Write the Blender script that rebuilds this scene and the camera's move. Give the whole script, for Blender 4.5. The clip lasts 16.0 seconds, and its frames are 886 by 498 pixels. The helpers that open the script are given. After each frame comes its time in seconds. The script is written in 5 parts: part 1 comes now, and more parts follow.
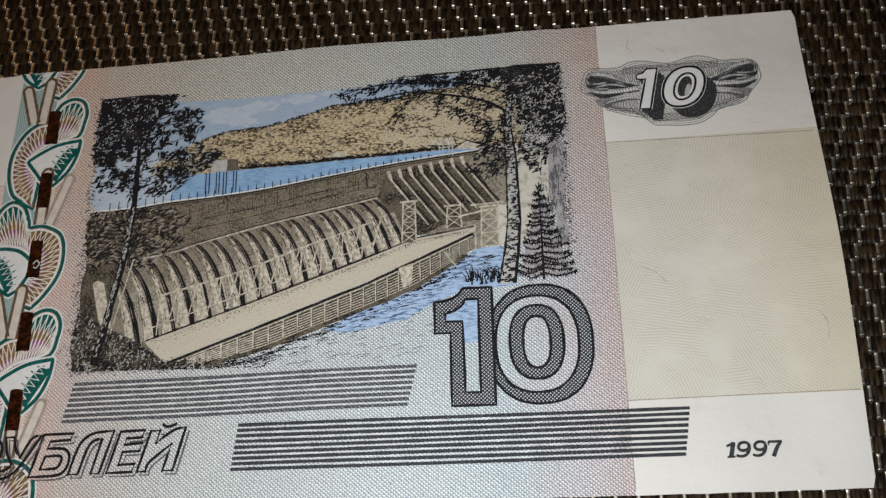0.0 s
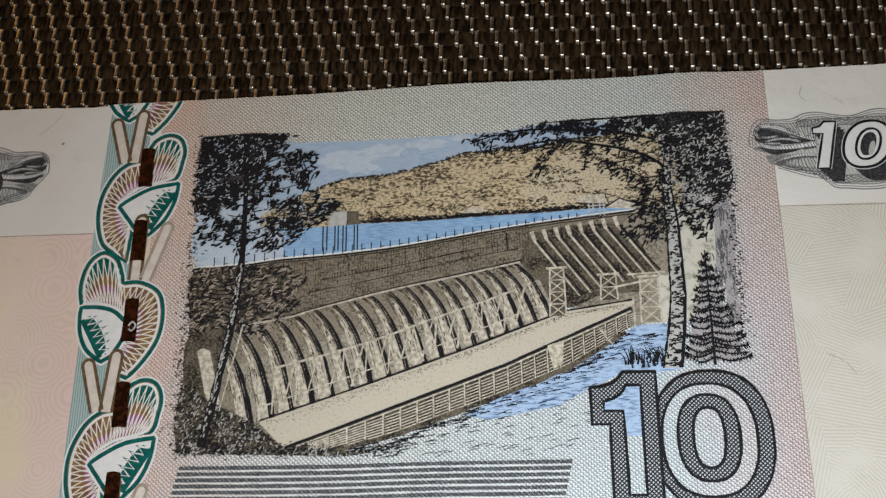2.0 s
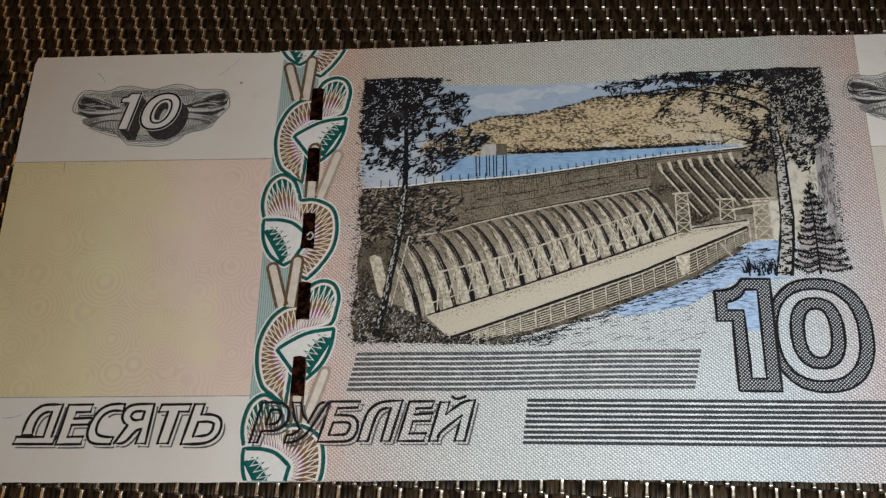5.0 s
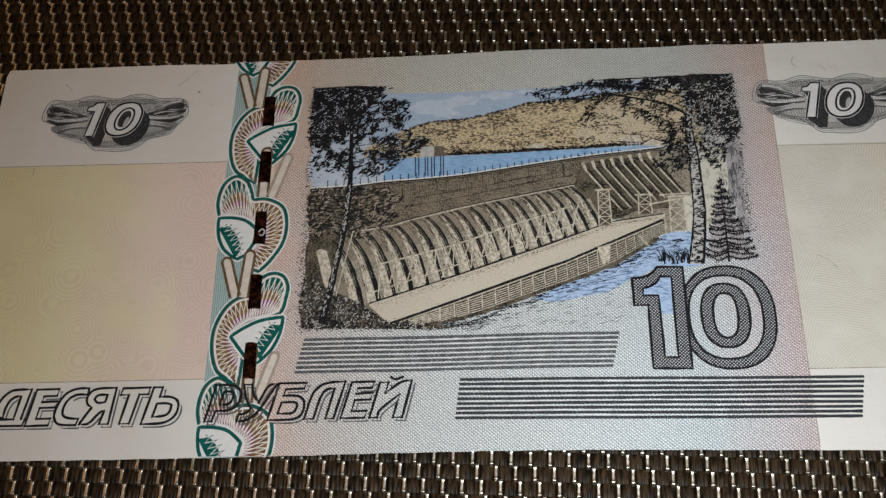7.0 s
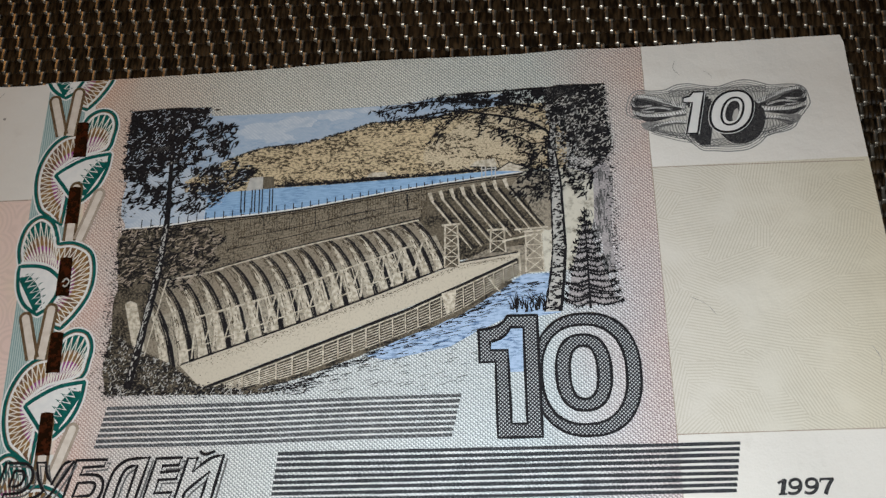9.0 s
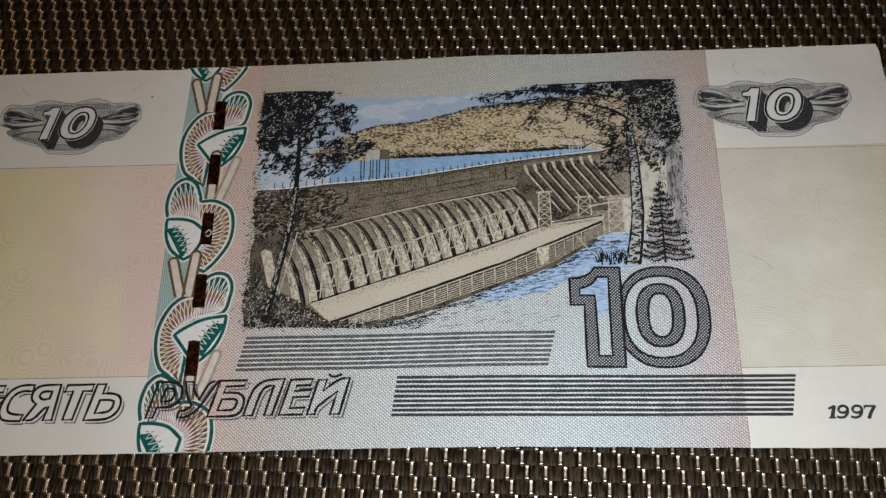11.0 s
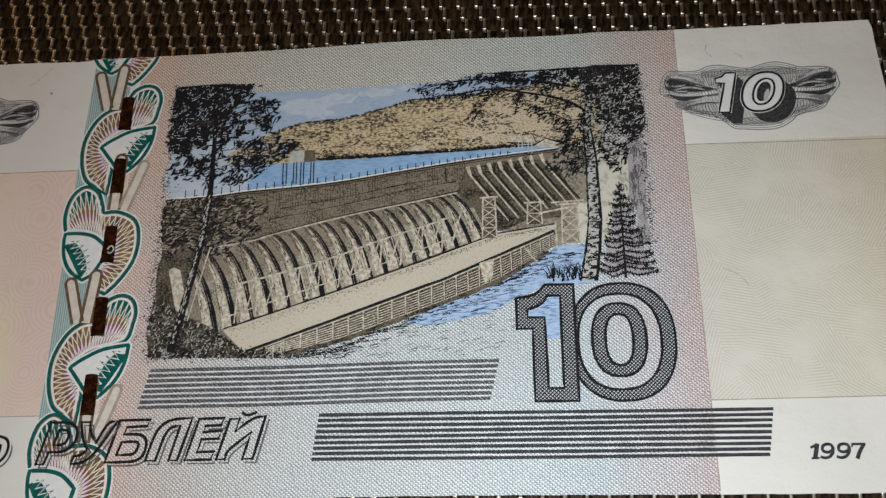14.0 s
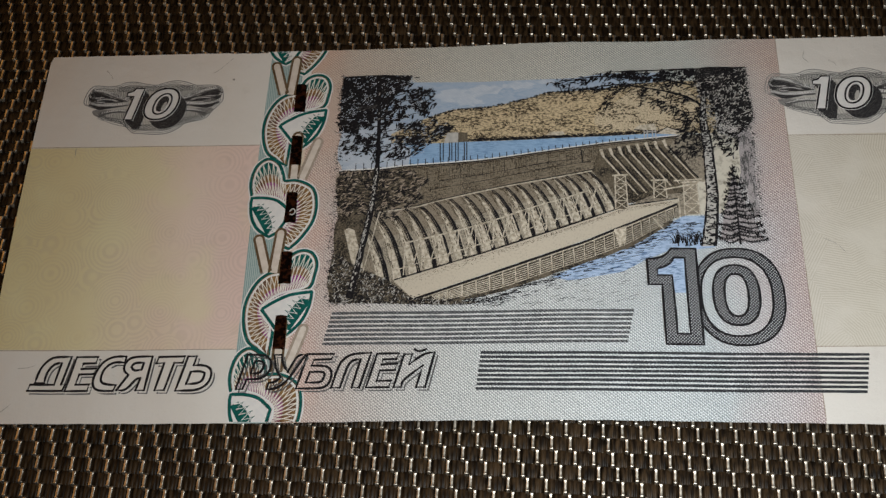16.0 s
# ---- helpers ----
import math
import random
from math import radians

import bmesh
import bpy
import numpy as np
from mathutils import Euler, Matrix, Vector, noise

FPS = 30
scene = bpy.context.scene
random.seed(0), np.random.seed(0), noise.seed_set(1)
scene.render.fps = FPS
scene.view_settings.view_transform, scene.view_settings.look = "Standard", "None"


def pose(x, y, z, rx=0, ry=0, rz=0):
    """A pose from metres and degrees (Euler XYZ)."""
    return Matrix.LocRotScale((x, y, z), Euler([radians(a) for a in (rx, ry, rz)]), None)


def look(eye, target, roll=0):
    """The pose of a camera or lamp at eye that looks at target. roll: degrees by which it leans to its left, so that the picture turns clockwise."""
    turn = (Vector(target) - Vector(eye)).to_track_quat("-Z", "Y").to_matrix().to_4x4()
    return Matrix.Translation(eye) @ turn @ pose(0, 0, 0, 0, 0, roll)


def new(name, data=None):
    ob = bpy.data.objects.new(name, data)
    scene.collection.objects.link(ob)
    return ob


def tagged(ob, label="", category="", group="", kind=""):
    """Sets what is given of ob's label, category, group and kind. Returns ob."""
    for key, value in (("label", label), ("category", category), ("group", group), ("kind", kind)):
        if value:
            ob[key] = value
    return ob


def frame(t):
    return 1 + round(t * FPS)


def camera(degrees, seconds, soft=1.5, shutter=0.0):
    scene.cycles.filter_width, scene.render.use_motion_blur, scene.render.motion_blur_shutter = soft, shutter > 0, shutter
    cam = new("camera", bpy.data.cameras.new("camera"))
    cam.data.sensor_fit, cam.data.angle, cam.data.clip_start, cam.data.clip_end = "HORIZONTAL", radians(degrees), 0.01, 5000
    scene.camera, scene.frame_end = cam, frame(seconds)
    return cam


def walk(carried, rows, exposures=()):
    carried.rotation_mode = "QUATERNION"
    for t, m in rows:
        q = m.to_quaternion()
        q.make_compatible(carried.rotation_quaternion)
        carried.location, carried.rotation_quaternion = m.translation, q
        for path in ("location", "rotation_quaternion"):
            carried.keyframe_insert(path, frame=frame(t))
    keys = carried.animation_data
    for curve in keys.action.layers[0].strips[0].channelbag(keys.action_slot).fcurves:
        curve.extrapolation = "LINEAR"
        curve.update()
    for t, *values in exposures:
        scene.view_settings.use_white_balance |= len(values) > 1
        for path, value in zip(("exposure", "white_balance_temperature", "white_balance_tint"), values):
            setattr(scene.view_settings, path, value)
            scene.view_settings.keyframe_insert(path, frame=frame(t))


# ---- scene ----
cam = camera(46.11, 16.0, 1.4)
# seconds, place in metres, turn in degrees
PATH = [
    (0.0, 0.11463, -0.01867, 0.12526, 22.081, 6.803, -1.133),
    (0.5, 0.11904, -0.01452, 0.12204, 22.134, 7.212, -1.283),
    (1.0, 0.11297, -0.00795, 0.11875, 21.999, 6.964, -0.660),
    (1.5, 0.10141, -0.00279, 0.11732, 20.991, 6.687, -0.096),
    (2.0, 0.09528, -0.00139, 0.11736, 20.510, 6.051, -0.021),
    (2.5, 0.08817, -0.00458, 0.11973, 20.047, 5.705, 0.187),
    (3.0, 0.08574, -0.01247, 0.12266, 21.039, 5.366, 0.288),
    (3.5, 0.07668, -0.00809, 0.12071, 20.677, 4.270, 0.416),
    (3.7, 0.07480, -0.00627, 0.11759, 20.693, 4.408, 0.608),
    (5.8, 0.07381, -0.03478, 0.14247, 24.051, 3.851, 1.148),
    (6.0, 0.07242, -0.03573, 0.14361, 24.189, 3.653, 1.239),
    (6.5, 0.07182, -0.03420, 0.14446, 23.971, 3.589, 1.069),
    (7.0, 0.08197, -0.03094, 0.14112, 23.618, 3.826, 0.157),
    (7.5, 0.09069, -0.02338, 0.13613, 22.518, 4.260, -0.179),
    (8.0, 0.09816, -0.01579, 0.13017, 21.618, 4.593, -0.616),
    (8.5, 0.10372, -0.01252, 0.12688, 21.068, 4.977, -0.779),
    (9.0, 0.10626, -0.01230, 0.12567, 21.089, 5.344, -0.810),
    (9.5, 0.10661, -0.01571, 0.12781, 21.592, 5.656, -0.636),
    (10.0, 0.09858, -0.02181, 0.13276, 22.582, 5.789, 0.178),
    (10.2, 0.09320, -0.02561, 0.13499, 23.187, 5.051, 0.362),
    (12.3, 0.09199, -0.03739, 0.14415, 25.397, 4.052, 0.612),
    (12.5, 0.09533, -0.03431, 0.14183, 24.860, 4.456, 0.502),
    (13.0, 0.10013, -0.02726, 0.13450, 23.911, 4.636, 0.086),
    (13.5, 0.10232, -0.02160, 0.12831, 23.137, 4.821, -0.183),
    (14.0, 0.10138, -0.02037, 0.12623, 22.706, 5.103, -0.067),
    (14.5, 0.09431, -0.02036, 0.12764, 22.416, 5.043, 0.495),
    (15.0, 0.08621, -0.02537, 0.13302, 23.027, 4.726, 0.807),
    (15.5, 0.08409, -0.03234, 0.13891, 23.675, 4.625, 1.110),
    (16.0, 0.08097, -0.03887, 0.14509, 24.642, 4.195, 1.208),
]
walk(cam, [(t, pose(x, y, z, a, b, c)) for t, x, y, z, a, b, c in PATH],
     [(0.0, -0.14, 6450, 11), (0.5, -0.02, 6450, 11), (2.0, 0.06, 6350, 10), (3.0, -0.02, 6350, 10), (3.5, 0.03, 6350, 10), (6.0, -0.24, 6600, 11), (7.5, -0.09, 6400, 11),
      (8.5, -0.03, 6400, 10), (9.5, -0.10, 6350, 10), (10.0, -0.21, 6450, 11), (12.5, -0.15, 6400, 11), (14.5, -0.10, 6350, 10), (16.0, -0.28, 6650, 11)])

# ---- light ----
world = bpy.data.worlds.new("room_air")
world.use_nodes = True
scene.world = world
world.node_tree.nodes["Background"].inputs["Color"].default_value = (1.0, 0.80, 0.58, 1)
world.node_tree.nodes["Background"].inputs["Strength"].default_value = 0.010


def lamp(name, eye, target, size, watts, colour, spread=180):
    data = bpy.data.lights.new(name, "AREA")
    data.shape, data.size, data.energy, data.color = "DISK", size, watts, colour
    data.spread = math.radians(spread)
    ob = new(name, data)
    ob.matrix_world = look(eye, target)
    return ob


lamp("torch_light", (0.106, -0.048, 0.145), (0.097, 0.002, 0.0), 0.016, 0.092, (0.95, 1.0, 1.02), 100)
lamp("room_light", (-0.38, 0.14, 0.42), (0.03, 0.06, 0.0), 0.70, 0.72, (1.0, 0.47, 0.12))


# ---- materials ----
class Nodes:
    """Short hand for a node material."""

    def __init__(self, name):
        self.mat = bpy.data.materials.new(name)
        self.mat.use_nodes = True
        self.tree = self.mat.node_tree
        self.bsdf = self.tree.nodes["Principled BSDF"]

    def node(self, kind, **inputs):
        n = self.tree.nodes.new(kind)
        for key, value in inputs.items():
            self.put(n.inputs[key.replace("_", " ")], value)
        return n

    def put(self, socket, value):
        if isinstance(value, bpy.types.NodeSocket):
            self.tree.links.new(value, socket)
        elif isinstance(value, (tuple, list)) and len(value) == 3 and socket.type == "RGBA":
            socket.default_value = (*value, 1)
        else:
            socket.default_value = value

    def math(self, op, a, b=0.0, c=0.0):
        n = self.tree.nodes.new("ShaderNodeMath")
        n.operation = op
        for s, v in zip(n.inputs, (a, b, c)):
            self.put(s, v)
        return n.outputs[0]

    def mix(self, f, a, b, how="MIX"):
        n = self.tree.nodes.new("ShaderNodeMix")
        n.data_type, n.blend_type = "RGBA", how
        self.put(n.inputs[0], f), self.put(n.inputs[6], a), self.put(n.inputs[7], b)
        return n.outputs[2]

    def step(self, v, lo, hi):
        n = self.tree.nodes.new("ShaderNodeMapRange")
        n.interpolation_type = "SMOOTHSTEP"
        self.put(n.inputs[0], v), self.put(n.inputs[1], lo), self.put(n.inputs[2], hi)
        return n.outputs[0]

    def between(self, v, lo, hi, edge):
        return self.math("MULTIPLY", self.step(v, lo - edge, lo + edge), self.math("SUBTRACT", 1.0, self.step(v, hi - edge, hi + edge)))

    def ramp(self, v, stops):
        n = self.tree.nodes.new("ShaderNodeValToRGB")
        e = n.color_ramp.elements
        while len(e) < len(stops):
            e.new(0.5)
        for el, (p, c) in zip(e, stops):
            el.position, el.color = p, (*c, 1)
        self.put(n.inputs[0], v)
        return n.outputs[0]

    def noise(self, vec, scale, detail=3.0, rough=0.55):
        n = self.node("ShaderNodeTexNoise", Scale=scale, Detail=detail, Roughness=rough)
        self.put(n.inputs["Vector"], vec)
        return n.outputs[0]

    def scaled(self, vec, s):
        n = self.tree.nodes.new("ShaderNodeVectorMath")
        n.operation = "MULTIPLY"
        self.put(n.inputs[0], vec)
        n.inputs[1].default_value = s
        return n.outputs[0]

    def bump(self, height, strength, dist):
        n = self.node("ShaderNodeBump", Height=height, Strength=strength, Distance=dist)
        self.put(self.bsdf.inputs["Normal"], n.outputs[0])

    def plan(self):
        """The sheet's own millimetres, as vector, x and y."""
        uv = self.tree.nodes.new("ShaderNodeUVMap").outputs[0]
        s = self.node("ShaderNodeSeparateXYZ", Vector=uv)
        return uv, s.outputs[0], s.outputs[1]

    def done(self, colour, rough, spec=0.5, metal=0.0):
        for key, value in (("Base Color", colour), ("Roughness", rough), ("Specular IOR Level", spec), ("Metallic", metal)):
            self.put(self.bsdf.inputs[key], value)
        return self.mat


def paper_material():
    n = Nodes("banknote_paper")
    uv, x, y = n.plan()
    fibre = n.noise(uv, 3.0, 4.0)
    cloud = n.noise(uv, 0.07, 2.0)
    white = n.mix(cloud, (0.70, 0.68, 0.63), (0.78, 0.765, 0.72))
    # fine turned lines of the two toned panels, in patches
    cell = n.node("ShaderNodeTexVoronoi", Scale=0.17)
    n.put(cell.inputs["Vector"], uv)
    turn = n.node("ShaderNodeSeparateXYZ", Vector=cell.outputs["Color"]).outputs[0]
    ang = n.math("MULTIPLY", turn, 6.283)
    along = n.math("ADD", n.math("MULTIPLY", x, n.math("COSINE", ang)), n.math("MULTIPLY", y, n.math("SINE", ang)))
    lines = n.math("SINE", n.math("MULTIPLY", along, 16.5))
    rings = n.math("SINE", n.math("MULTIPLY", cell.outputs["Distance"], 78.0))
    left = n.ramp(n.math("DIVIDE", x, 40.0), [(0.0, (0.70, 0.62, 0.34)), (0.35, (0.74, 0.67, 0.42)), (0.72, (0.78, 0.64, 0.54)), (1.0, (0.76, 0.58, 0.53))])
    left = n.mix(n.math("MULTIPLY", n.step(rings, -0.6, 0.9), n.math("MULTIPLY", n.step(n.noise(uv, 0.09, 1.0), 0.25, 0.55), 0.20)), left, (0.45, 0.36, 0.32))
    left = n.mix(n.math("MULTIPLY", n.step(n.noise(uv, 0.075, 2.0), 0.45, 0.65), 0.45), left, (0.76, 0.72, 0.44))
    right = n.ramp(n.math("DIVIDE", n.math("SUBTRACT", x, 123.0), 27.0), [(0.0, (0.66, 0.635, 0.57)), (0.5, (0.68, 0.655, 0.565)), (1.0, (0.65, 0.61, 0.48))])
    right = n.mix(n.math("MULTIPLY", n.step(lines, -0.4, 0.9), n.math("MULTIPLY", n.step(n.noise(uv, 0.16, 1.0), 0.28, 0.55), 0.40)), right, (0.40, 0.36, 0.26))
    rows = n.between(y, 11.45, 46.7, 0.05)
    body = n.mix(n.math("MULTIPLY", rows, n.step(x, 60.0, 60.1)), white, right)
    body = n.mix(n.math("MULTIPLY", rows, n.math("SUBTRACT", 1.0, n.step(x, 60.0, 60.1))), body, left)
    # middle field: slanting woven hatch, its ink turning from rose over blue-grey to rose
    wob = n.math("MULTIPLY", n.math("SUBTRACT", n.noise(uv, 0.35, 2.0), 0.5), 2.2)
    wob = n.math("ADD", wob, n.math("MULTIPLY", n.math("SUBTRACT", n.noise(uv, 2.4, 2.0), 0.5), 5.4))
    weave = n.math("MULTIPLY", n.math("SINE", n.math("SUBTRACT", n.math("MULTIPLY", x, 9.4), n.math("MULTIPLY", y, 13.6))), 0.95)
    d1 = n.math("SINE", n.math("ADD", n.math("ADD", n.math("MULTIPLY", x, 11.6), n.math("MULTIPLY", y, 12.9)), n.math("ADD", wob, weave)))
    d2 = n.math("SINE", n.math("ADD", n.math("SUBTRACT", n.math("MULTIPLY", x, 9.4), n.math("MULTIPLY", y, 13.6)), wob))
    hatch = n.math("MAXIMUM", n.step(d1, -0.25, 0.50), n.math("MULTIPLY", n.step(d2, 0.05, 0.85), 0.60))
    hatch = n.math("MULTIPLY", hatch, 0.78)
    at = n.math("ADD", n.math("DIVIDE", n.math("SUBTRACT", x, 48.0), 76.0), n.math("MULTIPLY", n.math("SUBTRACT", n.noise(uv, 0.12, 1.0), 0.5), 0.12))
    ink = n.ramp(at, [(0.0, (0.36, 0.19, 0.15)), (0.05, (0.20, 0.155, 0.15)), (0.20, (0.11, 0.13, 0.14)), (0.80, (0.095, 0.133, 0.158)), (0.92, (0.12, 0.09, 0.105)), (1.0, (0.17, 0.085, 0.10))])
    ground = n.ramp(at, [(0.0, (0.78, 0.66, 0.60)), (0.08, (0.77, 0.73, 0.69)), (0.30, (0.77, 0.80, 0.79)), (0.80, (0.745, 0.81, 0.835)), (0.93, (0.77, 0.74, 0.75)), (1.0, (0.77, 0.69, 0.66))])
    middle = n.mix(hatch, ground, ink)
    middle = n.mix(n.math("MULTIPLY", n.step(y, 26.0, 62.0), 0.7), middle, (1.0, 0.93, 0.80), "MULTIPLY")
    colour = n.mix(n.between(x, 46.0, 122.9, 0.05), body, middle)
    colour = n.mix(n.math("MULTIPLY", fibre, 0.10), colour, (0.40, 0.38, 0.34))
    # soiling and faint pencil-grey smudges of use
    soil = n.step(n.noise(uv, 0.22, 5.0, 0.65), 0.56, 0.80)
    colour = n.mix(n.math("MULTIPLY", soil, 0.16), colour, (0.33, 0.28, 0.21))
    n.bump(n.math("ADD", n.math("MULTIPLY", fibre, 0.25), n.math("ADD", n.noise(uv, 0.5, 4.0), n.math("MULTIPLY", n.noise(uv, 0.12, 2.0), 2.0))), 0.42, 0.0003)
    return n.done(colour, 0.62, 0.3)


def ink_material(name, a, b, scale=2.0, rough=0.55, gaps=0.0):
    """A printed ink: two close tones, broken by the paper's tooth."""
    n = Nodes(name)
    uv, x, y = n.plan()
    col = n.mix(n.step(n.noise(uv, scale, 3.0), 0.35, 0.65), a, b)
    if gaps:
        tooth = n.step(n.noise(uv, 6.5, 2.0, 0.7), 0.60 - gaps * 0.2, 0.72)
        col = n.mix(n.math("MULTIPLY", tooth, gaps), col, (0.55, 0.53, 0.50))
    return n.done(col, rough, 0.12)


def grain_material(name, light, dark, scale, squash, amount, lo=0.42, hi=0.58, line=None, patch=0.75):
    """An engraved tone: light ground covered with dark flecks drawn out along one way, with ruled lines if asked for."""
    n = Nodes(name)
    uv, x, y = n.plan()
    v = n.scaled(uv, squash)
    f = n.step(n.noise(v, scale, 4.0, 0.65), lo, hi)
    big = n.step(n.noise(uv, 0.35, 2.0), 0.35, 0.7)
    f = n.math("MULTIPLY", f, n.math("MULTIPLY_ADD", big, amount * patch, amount * (0.80 - patch * 0.5)))
    if line:
        kx, ky, weight = line
        s = n.math("SINE", n.math("ADD", n.math("MULTIPLY", x, kx), n.math("MULTIPLY", y, ky)))
        f = n.math("MAXIMUM", f, n.math("MULTIPLY", n.step(s, 0.0, 0.9), weight))
    return n.done(n.mix(f, light, dark), 0.6, 0.12)


def cross_material():
    """The close cross-hatching inside the big figures."""
    n = Nodes("cross_hatch_ink")
    uv, x, y = n.plan()
    a = n.math("SINE", n.math("ADD", n.math("MULTIPLY", x, 13.0), n.math("MULTIPLY", y, 13.5)))
    b = n.math("SINE", n.math("SUBTRACT", n.math("MULTIPLY", x, 13.0), n.math("MULTIPLY", y, 13.5)))
    f = n.math("MAXIMUM", n.step(a, -0.40, 0.35), n.step(b, -0.40, 0.35))
    return n.done(n.mix(f, (0.56, 0.59, 0.61), (0.026, 0.028, 0.034)), 0.6, 0.12)


def fan_material():
    """Woven white fan lines over brown, plum and green bars inside the shells."""
    n = Nodes("fan_ink")
    uv, x, y = n.plan()
    f = n.step(n.noise(uv, 0.5, 2.0), 0.35, 0.65)
    return n.done(n.mix(f, (0.25, 0.14, 0.045), (0.12, 0.062, 0.035)), 0.55, 0.35)


def thread_material():
    n = Nodes("security_thread_foil")
    uv, x, y = n.plan()
    f = n.step(n.noise(uv, 0.9, 3.0), 0.45, 0.62)
    return n.done(n.mix(f, (0.012, 0.008, 0.008), (0.07, 0.024, 0.013)), n.math("MULTIPLY_ADD", f, 0.2, 0.22), 0.5, 0.85)


def band_material(name, a, b, scale, rough, along, seed, spec, metal, lo, hi, relief):
    """Woven plastic: fine drawn streaks, each strand a little different."""
    n = Nodes(name)
    at = n.node("ShaderNodeTexCoord").outputs["Object"]
    info = n.node("ShaderNodeObjectInfo").outputs["Random"]
    shift = n.node("ShaderNodeCombineXYZ", X=n.math("MULTIPLY", info, 37.0 + seed), Y=n.math("MULTIPLY", info, 11.0), Z=0.0).outputs[0]
    v = n.tree.nodes.new("ShaderNodeVectorMath")
    n.put(v.inputs[0], n.scaled(at, along)), n.put(v.inputs[1], shift)
    streak = n.noise(v.outputs[0], scale, 3.0, 0.6)
    patch = n.noise(at, 160.0, 3.0, 0.6)
    col = n.mix(n.step(streak, lo, hi), a, b)
    col = n.mix(n.math("MULTIPLY", n.math("MULTIPLY", info, patch), 0.5), col, (0.030, 0.016, 0.007))
    n.bump(streak, relief, 0.00006)
    return n.done(col, n.math("MULTIPLY_ADD", patch, 0.12, rough), spec, metal)


def plain_material(name, a, b, scale, rough):
    n = Nodes(name)
    at = n.node("ShaderNodeTexCoord").outputs["Object"]
    f = n.noise(at, scale, 5.0, 0.6)
    n.bump(f, 0.2, 0.002)
    return n.done(n.mix(f, a, b), rough, 0.4)


PAPER = paper_material()
INK = ink_material("black_ink", (0.006, 0.006, 0.008), (0.020, 0.019, 0.021), 3.0, gaps=0.0)
WORN = ink_material("worn_black_ink", (0.014, 0.014, 0.016), (0.045, 0.046, 0.05), 3.0, gaps=0.35)
GREY = ink_material("grey_ink", (0.17, 0.17, 0.17), (0.28, 0.28, 0.27), 2.5, gaps=0.3)
PALE = ink_material("pale_grey_ink", (0.40, 0.40, 0.38), (0.50, 0.49, 0.46), 1.5)
GREEN = ink_material("deep_green_ink", (0.002, 0.075, 0.066), (0.006, 0.115, 0.10), 1.0)
TEAL = grain_material("pale_teal_ink", (0.43, 0.53, 0.52), (0.10, 0.22, 0.22), 2.0, (1, 1, 1), 0.2, line=(21.0, 0.0, 0.75))
WHITE = ink_material("bare_paper", (0.70, 0.71, 0.70), (0.76, 0.76, 0.74), 1.0)
BROWN = ink_material("brown_ink", (0.10, 0.065, 0.032), (0.16, 0.105, 0.06), 1.0)
STICK = ink_material("stick_tint", (0.60, 0.535, 0.465), (0.68, 0.62, 0.55), 0.8)
SEPIA = ink_material("sepia_ink", (0.035, 0.027, 0.018), (0.10, 0.078, 0.05), 3.0)
TAUPE = ink_material("taupe_ink", (0.33, 0.27, 0.21), (0.40, 0.34, 0.28), 1.0)
FAN = fan_material()
PLUM = ink_material("plum_ink", (0.30, 0.07, 0.26), (0.22, 0.09, 0.10), 0.5)
CREAM_LINE = ink_material("cream_line", (0.72, 0.70, 0.64), (0.76, 0.73, 0.66), 1.0)
SOOT = ink_material("soft_black_ink", (0.07, 0.07, 0.072), (0.13, 0.13, 0.13), 3.0, gaps=0.4)
CROSS = cross_material()
FOIL = thread_material()
CLOUD_TINT = grain_material("cloud_tint", (0.53, 0.585, 0.65), (0.36, 0.45, 0.56), 1.0, (0.7, 1.3, 1), 0.7, line=(11.6, 12.9, 0.55))
SKY = grain_material("sky_tint", (0.40, 0.485, 0.59), (0.27, 0.38, 0.53), 1.2, (0.6, 1.6, 1), 0.6, line=(11.6, 12.9, 0.28))
LAKE = grain_material("lake_tint", (0.29, 0.46, 0.67), (0.10, 0.21, 0.40), 3.0, (0.25, 2.2, 1), 0.6)
RIVER = grain_material("river_tint", (0.40, 0.53, 0.72), (0.07, 0.14, 0.28), 2.2, (0.35, 1.5, 1), 0.8, 0.46, 0.60)
HILL = grain_material("hill_tint", (0.60, 0.49, 0.315), (0.09, 0.072, 0.046), 2.7, (0.75, 1.35, 1), 1.1, 0.46, 0.58, patch=0.5)
WALL = grain_material("dam_wall_tint", (0.27, 0.23, 0.17), (0.024, 0.022, 0.019), 2.9, (1.5, 0.9, 1), 0.85, 0.44, 0.60, line=(-3.2, 17.0, 0.40))
FRONT = grain_material("front_shade", (0.10, 0.088, 0.068), (0.010, 0.009, 0.009), 3.4, (1, 1, 1), 1.0, 0.36, 0.60)
FOOT = grain_material("pipe_foot_tint", (0.40, 0.36, 0.285), (0.07, 0.062, 0.05), 3.4, (1.6, 0.8, 1), 0.95, 0.44, 0.60)
GLADE = grain_material("glade_tint", (0.60, 0.51, 0.36), (0.14, 0.115, 0.075), 4.4, (0.8, 1.3, 1), 0.9, 0.48, 0.60, patch=0.4)
SLOPE = grain_material("slope_tint", (0.29, 0.25, 0.19), (0.035, 0.031, 0.027), 4.2, (1, 1, 1), 0.85, 0.44, 0.62)
SHADE = grain_material("engraved_shade", (0.19, 0.16, 0.115), (0.014, 0.013, 0.012), 3.4, (1, 1, 1), 1.1, 0.34, 0.58)
